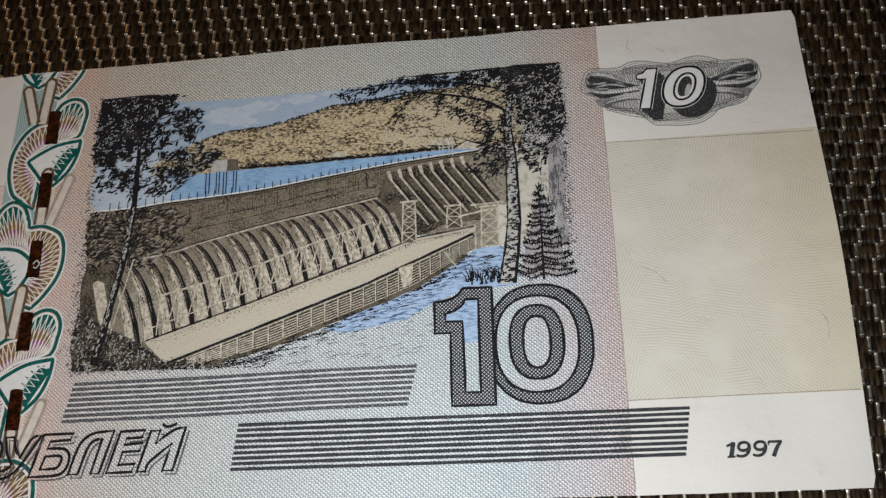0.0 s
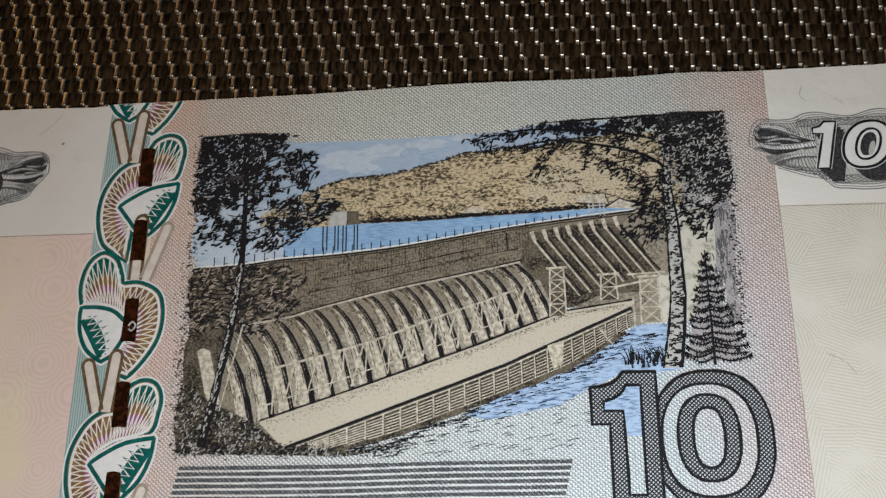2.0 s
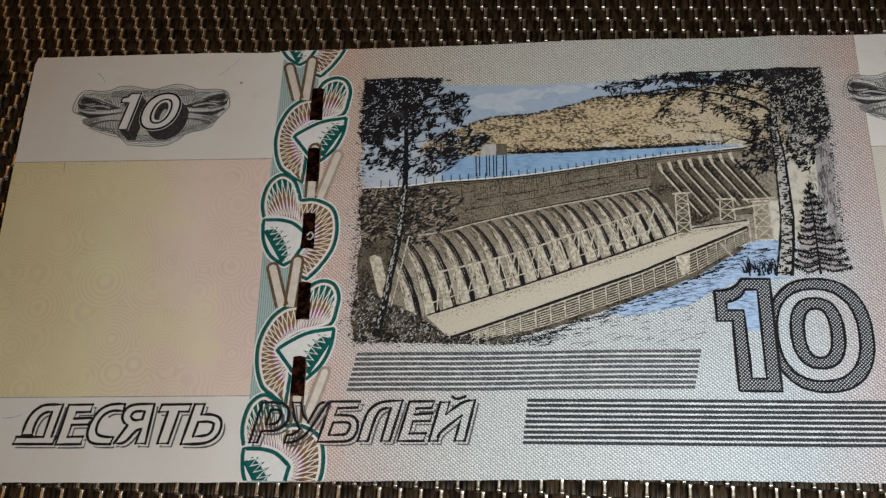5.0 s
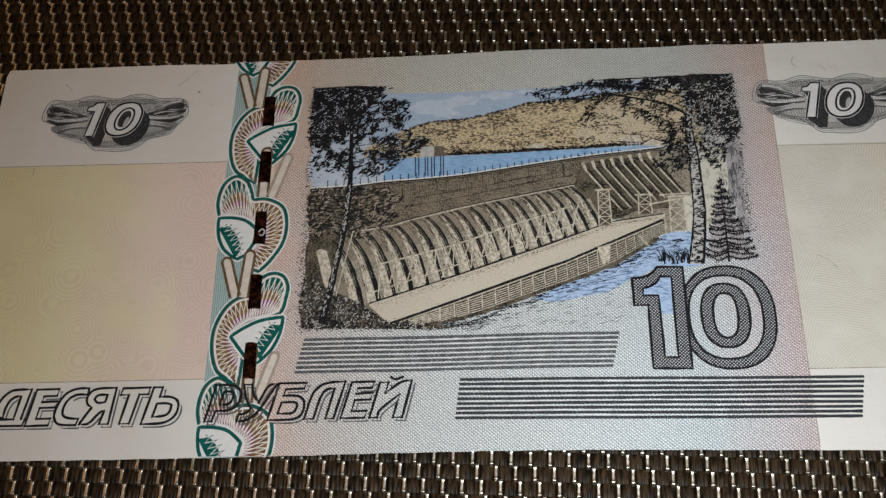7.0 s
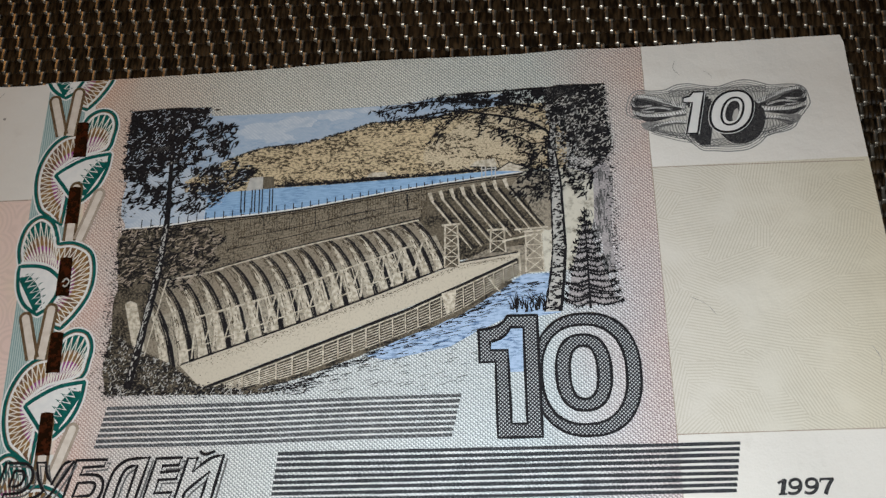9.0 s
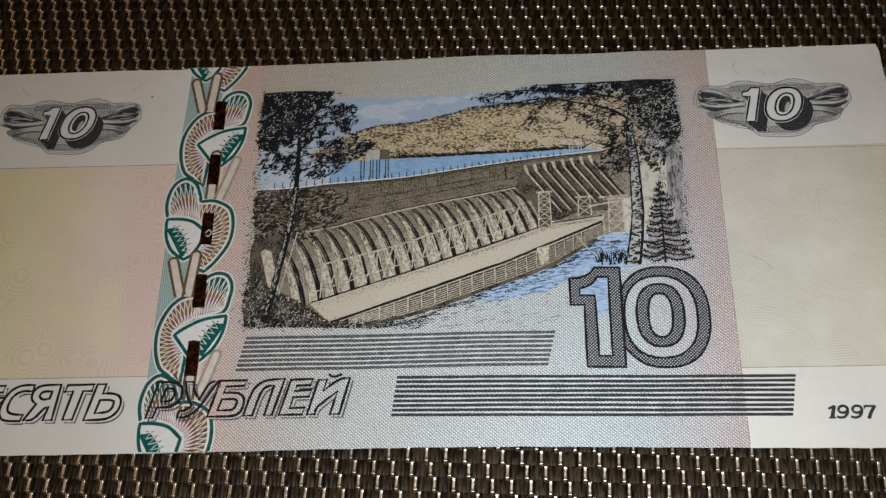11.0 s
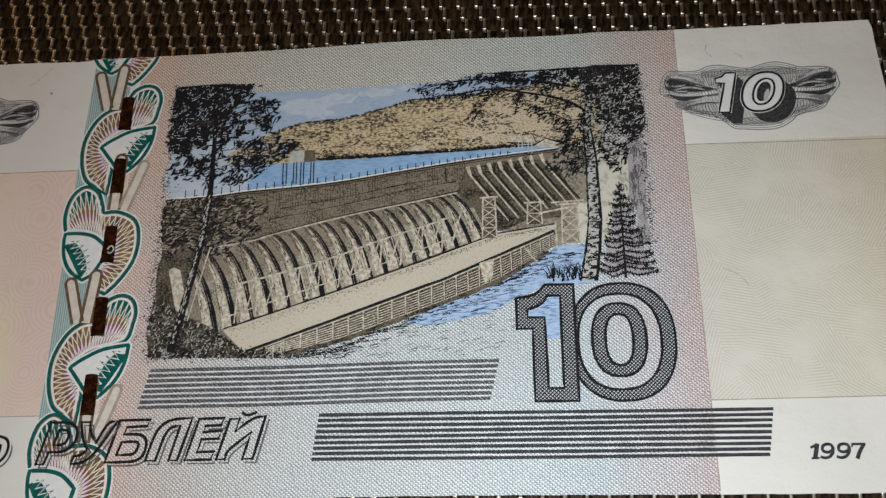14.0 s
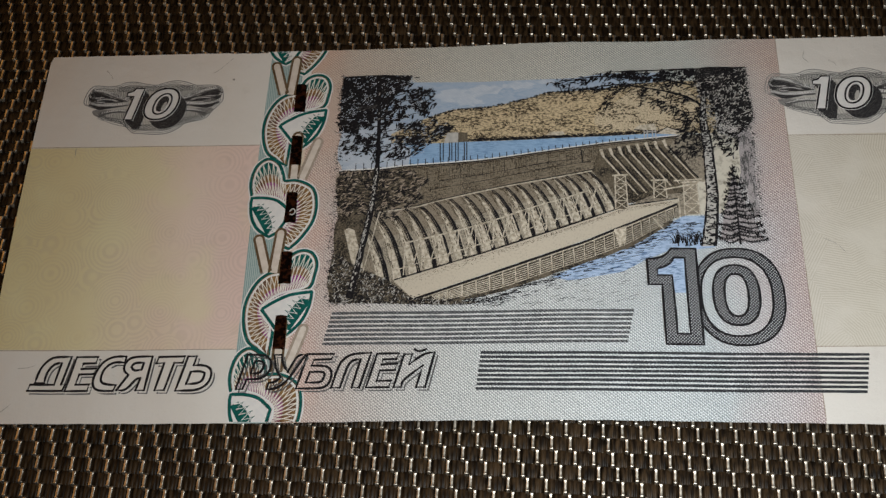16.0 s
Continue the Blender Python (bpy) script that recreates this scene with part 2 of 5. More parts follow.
DECK = grain_material("deck_tint", (0.55, 0.50, 0.405), (0.20, 0.175, 0.14), 3.6, (1, 1, 1), 0.55, 0.50, 0.68)
STONE = ink_material("pale_stone_tint", (0.36, 0.32, 0.245), (0.64, 0.59, 0.49), 2.0, gaps=0.0)
ROCK = grain_material("rock_tint", (0.34, 0.30, 0.235), (0.06, 0.054, 0.045), 2.4, (1, 1, 1), 0.8, 0.40, 0.62)
BANK = grain_material("bank_tint", (0.60, 0.575, 0.49), (0.15, 0.135, 0.10), 0.8, (1, 1, 1), 0.9, 0.48, 0.68)
SCRUB = grain_material("scrub_shade", (0.46, 0.43, 0.43), (0.13, 0.12, 0.13), 3.0, (1, 1, 1), 0.75, 0.40, 0.62, line=(11.6, 12.9, 0.4))
ROSE = grain_material("rosette_tint", (0.60, 0.59, 0.55), (0.24, 0.24, 0.22), 2.5, (1, 1, 1), 0.35, line=(13.0, 4.0, 0.6))
STRIPE = grain_material("ruled_ink", (0.11, 0.12, 0.13), (0.012, 0.013, 0.016), 5.0, (1.0, 1, 1), 1.1, 0.30, 0.56, patch=0.0)
SOFT_STRIPE = grain_material("soft_ruled_ink", (0.27, 0.285, 0.295), (0.014, 0.015, 0.019), 3.6, (1, 1, 1), 0.95, 0.36, 0.56, line=(11.6, 12.9, 0.95), patch=0.1)
NIGHT = grain_material("crown_tint", (0.40, 0.39, 0.37), (0.008, 0.008, 0.009), 3.4, (1.3, 0.9, 1), 1.35, 0.34, 0.46, patch=0.3)
FIBRE = ink_material("fibre", (0.30, 0.29, 0.27), (0.44, 0.42, 0.38), 1.0)
WEFT = band_material("dark_woven_plastic", (0.003, 0.002, 0.0011), (0.050, 0.031, 0.015), 1.0, 0.40, (1700.0, 420.0, 300.0), 1.0, 0.14, 0.0, 0.36, 0.70, 0.35)
WARP = band_material("bronze_woven_plastic", (0.28, 0.235, 0.17), (0.82, 0.76, 0.65), 1.0, 0.33, (3600.0, 900.0, 300.0), 5.0, 1.0, 0.95, 0.25, 0.60, 0.10)
WOOD = plain_material("dark_table_wood", (0.05, 0.025, 0.012), (0.10, 0.055, 0.028), 9.0, 0.4)
PLASTER = plain_material("room_plaster", (0.42, 0.34, 0.26), (0.50, 0.42, 0.33), 3.0, 0.9)


# ---- building ----
def mesh_object(name, verts, faces, mat, parent=None, uv=None, label="", smooth=False):
    me = bpy.data.meshes.new(name)
    me.from_pydata(verts, [], faces)
    me.materials.append(mat)
    if uv is not None:
        layer = me.uv_layers.new(name="plan")
        idx = np.empty(len(me.loops), dtype=np.int32)
        me.loops.foreach_get("vertex_index", idx)
        layer.data.foreach_set("uv", np.asarray(uv, dtype=np.float32)[idx].ravel())
    if smooth:
        me.polygons.foreach_set("use_smooth", [True] * len(me.polygons))
    me.update()
    ob = new(name, me)
    ob.parent = parent
    return tagged(ob, label) if label else ob


def box(name, lo, hi, mat, parent=None):
    (a, b, c), (d, e, f) = lo, hi
    v = [(a, b, c), (d, b, c), (d, e, c), (a, e, c), (a, b, f), (d, b, f), (d, e, f), (a, e, f)]
    q = [(0, 3, 2, 1), (4, 5, 6, 7), (0, 1, 5, 4), (1, 2, 6, 5), (2, 3, 7, 6), (3, 0, 4, 7)]
    return mesh_object(name, v, q, mat, parent)


# ---- room and table ----
tagged(box("floor", (-2.0, -2.0, -0.80), (2.0, 2.0, -0.76), WOOD), "dark wooden floor of the dim room", "floor", kind="structure")
tagged(box("ceiling", (-2.0, -2.0, 2.0), (2.0, 2.0, 2.1), PLASTER), "plain plastered ceiling of the dim room", "ceiling", kind="structure")
for wall, lo, hi in (("wall_north", (-2.1, 2.0, -0.8), (2.1, 2.1, 2.1)), ("wall_south", (-2.1, -2.1, -0.8), (2.1, -2.0, 2.1)),
                     ("wall_east", (2.0, -2.0, -0.8), (2.1, 2.0, 2.1)), ("wall_west", (-2.1, -2.0, -0.8), (-2.0, 2.0, 2.1))):
    tagged(box(wall, lo, hi, PLASTER), "plain beige plastered wall in dim light", "wall", kind="structure")
table = tagged(new("table"), "dark wooden table under the woven mat", "table")
table.location = (0.1, 0.05, -0.76)
box("tabletop", (-0.55, -0.35, 0.730), (0.55, 0.35, 0.7578), WOOD, table)
for sx in (-0.5, 0.45):
    for sy in (-0.3, 0.25):
        box("leg", (sx, sy, 0.0), (sx + 0.05, sy + 0.05, 0.730), WOOD, table)

# ---- woven mat ----
STEP, ROW = 0.000656, 0.00202          # strand spacing, row height
NX, NY = 436, 92                        # strands, rows
mat_root = tagged(new("placemat"), "dark brown woven plastic placemat with glossy bronze strands", "placemat")
mat_root.matrix_world = pose(0.0068, -0.0013, 0.0, 0, 0, -2.3)
I0, R0 = -92, -24


def slip(r):
    """Which strand, modulo four, passes over row r: the twill turns back between two rows of the mat."""
    lo, hi = 17, 31
    if r <= lo:
        return -r
    if r <= hi:
        return -lo + (r - lo)
    return -lo + (hi - lo) - (r - hi)


def weft_mesh(gap):
    """One row of the mat: upright ribs, the fourth of which dives under a glossy strand. gap: how deep its two edges sink."""
    verts, faces, us = [], [], []
    per = int(NX / 4) + 2
    for k in range(per * 4):
        for c, z in ((0.02, -0.13), (0.16, -0.035), (0.5, 0.0), (0.84, -0.035)):
            u = k + c - 0.5
            dive = max(0.0, math.cos(min(abs((u + 2) % 4 - 2) / 0.85, 1.0) * math.pi / 2)) ** 0.8
            us.append((u * STEP, z - 0.50 * dive))
    prof = [(-1.0, -gap), (-0.80, -gap * 0.15), (0.0, 0.0), (0.80, -gap * 0.15), (1.0, -gap)]
    for u, z in us:
        for p, q in prof:
            verts.append((u, p * ROW * (0.505 - gap * 0.12), -0.00050 + (z + q) * 0.001))
    m = len(prof)
    for k in range(len(us) - 1):
        for j in range(m - 1):
            a = k * m + j
            faces.append((a, a + m, a + m + 1, a + 1))
    return verts, faces


def warp_mesh(i):
    verts, faces = [], []
    ring = [(-1.0, -0.5), (-0.99, 0.55), (-0.86, 0.92), (-0.5, 0.99), (0.0, 1.0), (0.5, 0.99), (0.86, 0.92), (0.99, 0.55), (1.0, -0.5)]
    ys = []
    for r in range(R0, R0 + NY):
        over = (i - slip(r)) % 4 == 0
        ys += [(r + c, over) for c in ((-0.62, -0.57, -0.52, -0.47, -0.42, -0.36, -0.29, -0.15, 0.0, 0.15, 0.29, 0.36, 0.42, 0.47, 0.52, 0.57, 0.62) if over else (0.0,))]
    for y, over in ys:
        d = abs(y - round(y)) if over and abs(y - round(y)) <= 0.5 else 0.5
        if over:
            f = [q for q in range(R0 - 1, R0 + NY + 1) if (i - slip(q)) % 4 == 0 and abs(q - y) < 0.7]
            d = abs(f[0] - y) if f else 0.7
            knob = math.exp(-((d - 0.43) / 0.075) ** 2)
            z = -0.00036 - 0.00004 * (d / 0.5) ** 2 - 0.00050 * (d / 0.62) ** 9 + 0.00010 * knob
        else:
            z, knob = -0.00130, 0.0
        for a, b in ring:
            verts.append((a * (0.00022 + 0.00008 * knob), y * ROW, z + b * 0.00022))
    m = len(ring)
    for k in range(len(ys) - 1):
        for j in range(m - 1):
            a = k * m + j
            faces.append((a, a + 1, a + m + 1, a + m))
    return verts, faces


wefts = {}
for r in range(R0, R0 + NY):
    gap = 0.26 if 17 <= r <= 31 else 0.09
    if gap not in wefts:
        ob = wefts[gap] = mesh_object("weft_band", *weft_mesh(gap), WEFT, mat_root, smooth=True)
    else:
        ob = new("weft_band", wefts[gap].data)
        ob.parent = mat_root
    wob = random.uniform(-1, 1)
    ob.location = ((I0 + (slip(r) - I0) % 4 - 4) * STEP, r * ROW, wob * 0.00002)
warps = [None] * 4
outer_v, outer_f = [], []
for i in range(I0, I0 + NX):
    verts, faces = warp_mesh(i) if warps[i % 4] is None or not -57 <= i < 243 else (None, None)
    jog = random.uniform(-1, 1) * 0.000035
    if -57 <= i < 243:
        if warps[i % 4] is None:
            ob = warps[i % 4] = mesh_object("warp_strand", verts, faces, WARP, mat_root, smooth=True)
        else:
            ob = new("warp_strand", warps[i % 4].data)
            ob.parent = mat_root
        ob.location = (i * STEP + jog, 0, random.uniform(-1, 1) * 0.00003)
    else:
        n0 = len(outer_v)
        outer_v += [(a + i * STEP + jog, b, c) for a, b, c in verts]
        outer_f += [tuple(q + n0 for q in f) for f in faces]
tagged(mesh_object("outer_strands", outer_v, outer_f, WARP, mat_root, smooth=True), kind="stuff")
rim = [(I0 * STEP - 0.002, R0 * ROW - 0.003), ((I0 + NX) * STEP + 0.002, (R0 + NY) * ROW + 0.001)]
(xa, ya), (xb, yb) = rim
box("backing", (xa, ya, -0.0022), (xb, yb, -0.0017), WEFT, mat_root)
for lo, hi in (((xa - 0.006, ya - 0.006, -0.0022), (xb + 0.006, ya, -0.0002)), ((xa - 0.006, yb, -0.0022), (xb + 0.006, yb + 0.006, -0.0002)),
               ((xa - 0.006, ya, -0.0022), (xa, yb, -0.0002)), ((xb, ya, -0.0022), (xb + 0.006, yb, -0.0002))):
    box("border", lo, hi, WEFT, mat_root)


# ---- banknote: a thin sheet, lifted here and there by old folds ----
EYE = (95.0, -20.0, 133.0)


def lift(x, y):
    """Height of the sheet in millimetres over the mat."""
    right = 3.3 * max(0.0, (x - 122.0) / 28.0) ** 2 * math.sin(math.pi * min(max(y / 62.0, 0.0), 1.0)) ** 1.2
    left = 1.1 * max(0.0, (24.0 - x) / 24.0) ** 2 * math.sin(math.pi * min(max(y / 65.0, 0.0), 1.0))
    belly = 1.5 * math.exp(-((x - 84.0) / 34.0) ** 2) * (1.0 - min(max(y / 65.0, 0.0), 1.0)) ** 1.3
    fold = 0.55 * math.exp(-((x - 88.0) / 11.0) ** 2) * min(max((y - 40.0) / 25.0, 0.0), 1.0) - 0.10 * math.exp(-((x - 74.5) / 3.2) ** 2)
    wave = 0.16 * math.sin(x * 0.21 + 0.6) * math.sin(y * 0.12 + 0.4) + 0.10 * math.sin(x * 0.43 + y * 0.09)
    return 0.42 + right + left + belly + fold + wave


def place(x, y, level):
    z = lift(x, y)
    s = 1.0 - z / EYE[2]
    return ((EYE[0] + (x - EYE[0]) * s) * 0.001, (EYE[1] + (y - EYE[1]) * s) * 0.001, (z + level * 0.016) * 0.001)


note = tagged(new("banknote"), "worn ten rouble paper banknote lying on the woven mat", "banknote")


def sheet(name, polys, mat, parent, level, label="", fill=True, cells=1.25):
    """Printed shapes on the sheet. polys: outlines in millimetres; fill: cut them fine, so that they follow its waves."""
    bm = bmesh.new()
    for p in polys:
        vs = [bm.verts.new((x, y, 0)) for x, y in p]
        try:
            bm.faces.new(vs)
        except ValueError:
            pass
    if fill:
        bmesh.ops.triangulate(bm, faces=bm.faces[:])
        xs, ys = [v.co.x for v in bm.verts], [v.co.y for v in bm.verts]
        for axis, lo, hi in ((0, min(xs), max(xs)), (1, min(ys), max(ys))):
            c = (math.floor(lo / cells) + 1) * cells
            while c < hi:
                co, no = [0, 0, 0], [0, 0, 0]
                co[axis], no[axis] = c, 1
                bmesh.ops.bisect_plane(bm, geom=bm.faces[:] + bm.edges[:] + bm.verts[:], plane_co=co, plane_no=no, dist=1e-5)
                c += cells
    bm.verts.index_update()
    flat = [(v.co.x, v.co.y) for v in bm.verts]
    faces = []
    for f in bm.faces:
        idx = [v.index for v in f.verts]
        area = sum(flat[a][0] * flat[b][1] - flat[b][0] * flat[a][1] for a, b in zip(idx, idx[1:] + idx[:1]))
        faces.append(idx if area > 0 else idx[::-1])
    bm.free()
    return mesh_object(name, [place(x, y, level) for x, y in flat], faces, mat, parent, flat, label)


def spline(pts, n=8, closed=False):
    """A smooth line through a few points."""
    m, out = len(pts), []
    for i in range(m if closed else m - 1):
        p = [pts[(i + k) % m] if closed else pts[min(max(i + k, 0), m - 1)] for k in (-1, 0, 1, 2)]
        for s in range(n):
            t = s / n
            out.append(tuple(0.5 * (2 * p[1][a] + (p[2][a] - p[0][a]) * t + (2 * p[0][a] - 5 * p[1][a] + 4 * p[2][a] - p[3][a]) * t * t
                                    + (3 * p[1][a] - p[0][a] - 3 * p[2][a] + p[3][a]) * t ** 3) for a in (0, 1)))
    if not closed:
        out.append(tuple(pts[-1]))
    return out


def dense(pts, gap=1.5, closed=False):
    out = []
    ring = list(zip(pts, pts[1:] + pts[:1])) if closed else list(zip(pts, pts[1:]))
    for a, b in ring:
        k = max(1, int(math.dist(a, b) / gap))
        out += [(a[0] + (b[0] - a[0]) * s / k, a[1] + (b[1] - a[1]) * s / k) for s in range(k)]
    return out if closed else out + [pts[-1]]


def stroke(pts, w0, w1=None, closed=False, rough=0.0):
    """A line of some width, as quads; it may taper, and its edge may be uneven."""
    w1 = w0 if w1 is None else w1
    pts = dense(list(pts), 1.5, closed)
    m, sides = len(pts), []
    for i, (x, y) in enumerate(pts):
        a = pts[i - 1] if i or closed else pts[i]
        b = pts[(i + 1) % m] if i < m - 1 or closed else pts[i]
        dx, dy = b[0] - a[0], b[1] - a[1]
        l = math.hypot(dx, dy) or 1.0
        h = 0.5 * (w0 + (w1 - w0) * i / max(1, m - 1)) * (1 + random.uniform(-rough, rough))
        sides.append(((x - dy / l * h, y + dx / l * h), (x + dy / l * h, y - dx / l * h)))
    n = m if closed else m - 1
    return [[sides[i][0], sides[i][1], sides[(i + 1) % m][1], sides[(i + 1) % m][0]] for i in range(n)]


def strokes(lines, w0, w1=None, closed=False, rough=0.0):
    return [q for l in lines for q in stroke(l, w0, w1, closed, rough)]


def oval(cx, cy, rx, ry, n=40, power=2.3, lean=0.0):
    out = []
    for k in range(n):
        a = 2 * math.pi * k / n
        c, s = math.cos(a), math.sin(a)
        x, y = rx * math.copysign(abs(c) ** (2 / power), c), ry * math.copysign(abs(s) ** (2 / power), s)
        out.append((cx + x + lean * y, cy + y))
    return out


def ring(outer, inner):
    n = len(outer)
    return [[outer[i], outer[(i + 1) % n], inner[(i + 1) % n], inner[i]] for i in range(n)]


def moved(pts, dx, dy):
    return [(x + dx, y + dy) for x, y in pts]


def clip(poly, lo, hi):
    """Keep what lies between two heights."""
    for sign, lim in ((1, lo), (-1, -hi)):
        out = []
        for a, b in zip(poly, poly[1:] + poly[:1]):
            ia, ib = sign * a[1] >= lim, sign * b[1] >= lim
            if ia:
                out.append(a)
            if ia != ib:
                t = (lim / sign - a[1]) / (b[1] - a[1])
                out.append((a[0] + (b[0] - a[0]) * t, lim / sign))
        poly = out
        if not poly:
            break
    return poly


def clipped(polys, lo, hi):
    return [q for q in (clip(p, lo, hi) for p in polys) if len(q) > 2]


def inside(p, poly):
    x, y = p
    hit = False
    for (ax, ay), (bx, by) in zip(poly, poly[1:] + poly[:1]):
        if (ay > y) != (by > y) and x < (bx - ax) * (y - ay) / (by - ay) + ax:
            hit = not hit
    return hit


def foot(x):
    """The sheet's lower cut, a little uneven."""
    return 0.55 * math.exp(-((x - 84.0) / 38.0) ** 2) + 0.03 * math.sin(x * 0.9)


def head(x):
    return 65.0 + 0.42 * math.exp(-((x - 86.0) / 13.0) ** 2) + 0.25 * math.exp(-((x - 113.0) / 5.0) ** 2) - 0.25 * math.exp(-((x - 36.0) / 5.0) ** 2) + 0.03 * math.sin(x * 1.7)


def side(y):
    return 150.0 + 1.25 * math.sin(math.pi * min(max(y / 62.0, 0), 1)) ** 1.2 * (1 - 0.35 * max(0.0, (y - 32.0) / 30.0))


def left_side(y):
    return -0.5 * math.sin(math.pi * y / 65.0)


def paper_sheet():
    """Front and back of the paper and its cut edge."""
    nx, ny, thick = 120, 52, 0.11
    verts, uv, faces = [], [], []
    for back in (0, 1):
        for j in range(ny + 1):
            for i in range(nx + 1):
                u, v = i / nx, j / ny
                xm = u * 150.0
                y = foot(xm) + (head(xm) - foot(xm)) * v
                x = left_side(y) + (side(y) - left_side(y)) * u
                # corners a little blunted by use
                if i in (0, nx) and j in (0, ny):
                    x += 0.35 if i == 0 else -0.35
                p = place(x, y, 0)
                verts.append((p[0], p[1], p[2] - back * thick * 0.001))
                uv.append((x, y))
    w, n1 = nx + 1, (nx + 1) * (ny + 1)
    for j in range(ny):
        for i in range(nx):
            a = j * w + i
            faces.append((a, a + 1, a + w + 1, a + w))
            faces.append((n1 + a, n1 + a + w, n1 + a + w + 1, n1 + a + 1))
    edge = [i for i in range(w)] + [j * w + nx for j in range(1, ny + 1)] + [ny * w + i for i in range(nx - 1, -1, -1)] + [j * w for j in range(ny - 1, 0, -1)]
    for a, b in zip(edge, edge[1:] + edge[:1]):
        k = len(verts)
        verts += [verts[a], verts[a + n1], verts[b + n1], verts[b]]
        uv += [uv[a], uv[a], uv[b], uv[b]]
        faces.append((k, k + 1, k + 2, k + 3))
    ob = mesh_object("paper", verts, faces, PAPER, note, uv, "off-white banknote paper, creased, with toned panels", smooth=True)
    return ob


paper_sheet()
# thin edges of the toned panels
for name, pts in (("panel_line", [(-0.3, 46.85), (38.6, 46.65)]), ("panel_line", [(0.1, 11.3), (38.4, 11.45)]),
                  ("panel_line", [(122.9, 46.65), (150.1, 46.2)]), ("panel_line", [(122.9, 11.5), (150.3, 11.55)])):
    sheet(name, stroke(pts, 0.12, rough=0.3), TAUPE, note, 1, fill=False)
sheet("panel_line", stroke([(122.92, 0.5), (122.92, 65.0)], 0.10, rough=0.5), TAUPE, note, 1, fill=False)

# ---- ornament band ----
PERIOD = 32.42
band = sheet("ornament_band", [[(38.95, 64.9), (44.5, 64.9), (44.5, 0.15), (38.9, 0.1), (38.2, 10.0), (38.3, 30.0), (38.4, 46.0)]], TEAL, note, 1,
             "green and brown shell ornament printed down the sheet")
SHELL_A = spline([(44.0, 56.5), (42.0, 56.1), (40.2, 54.5), (38.9, 51.5), (38.8, 48.2), (39.7, 45.2), (41.2, 43.9)], 5) + [(43.2, 42.6), (43.5, 47.6), (41.5, 50.2)] \
    + spline([(41.6, 50.3), (44.0, 52.2), (48.3, 53.5), (49.25, 56.0), (49.4, 57.9), (48.6, 59.5), (47.0, 60.0), (45.3, 59.2), (44.2, 57.2)], 5)
LEAF_A = spline([(49.0, 53.05), (45.6, 52.5), (43.1, 51.3), (41.4, 50.15)], 5) + [(43.6, 47.3), (44.6, 46.2)] + spline([(45.7, 46.1), (47.6, 48.1), (48.7, 50.6), (49.0, 53.0)], 5)
SHELL_B = spline([(38.1, 36.9), (37.6, 39.6), (38.3, 42.6), (40.1, 44.0), (42.0, 43.0), (42.95, 40.7)], 5) + spline([(43.1, 39.85), (45.3, 39.9), (47.8, 38.5), (48.6, 35.7), (48.2, 32.5), (46.5, 29.6), (44.8, 27.8)], 5) \
    + [(42.9, 28.6), (42.7, 30.7), (44.1, 33.6), (44.1, 34.7)] + spline([(44.0, 34.9), (42.1, 36.3), (40.2, 36.85)], 4)
LEAF_B = spline([(38.1, 36.85), (40.4, 36.8), (42.4, 36.2), (44.2, 34.6)], 5) + [(43.7, 32.4), (42.6, 30.6)] + spline([(41.4, 29.9), (39.4, 31.4), (38.3, 33.6), (38.0, 36.0)], 5)


def shrunk(poly, d):
    """An outline drawn in by d."""
    out, m = [], len(poly)
    area = sum(a[0] * b[1] - b[0] * a[1] for a, b in zip(poly, poly[1:] + poly[:1]))
    sgn = 1 if area > 0 else -1
    for i in range(m):
        a, b = poly[i - 1], poly[(i + 1) % m]
        dx, dy = b[0] - a[0], b[1] - a[1]
        l = math.hypot(dx, dy) or 1.0
        out.append((poly[i][0] - sgn * dy / l * d, poly[i][1] + sgn * dx / l * d))
    return out


def evenly(pts, n):
    """n points evenly along a line."""
    d = [0.0]
    for a, b in zip(pts, pts[1:]):
        d.append(d[-1] + math.dist(a, b))
    at = np.linspace(0, d[-1], n)
    return list(zip(np.interp(at, d, [p[0] for p in pts]), np.interp(at, d, [p[1] for p in pts])))


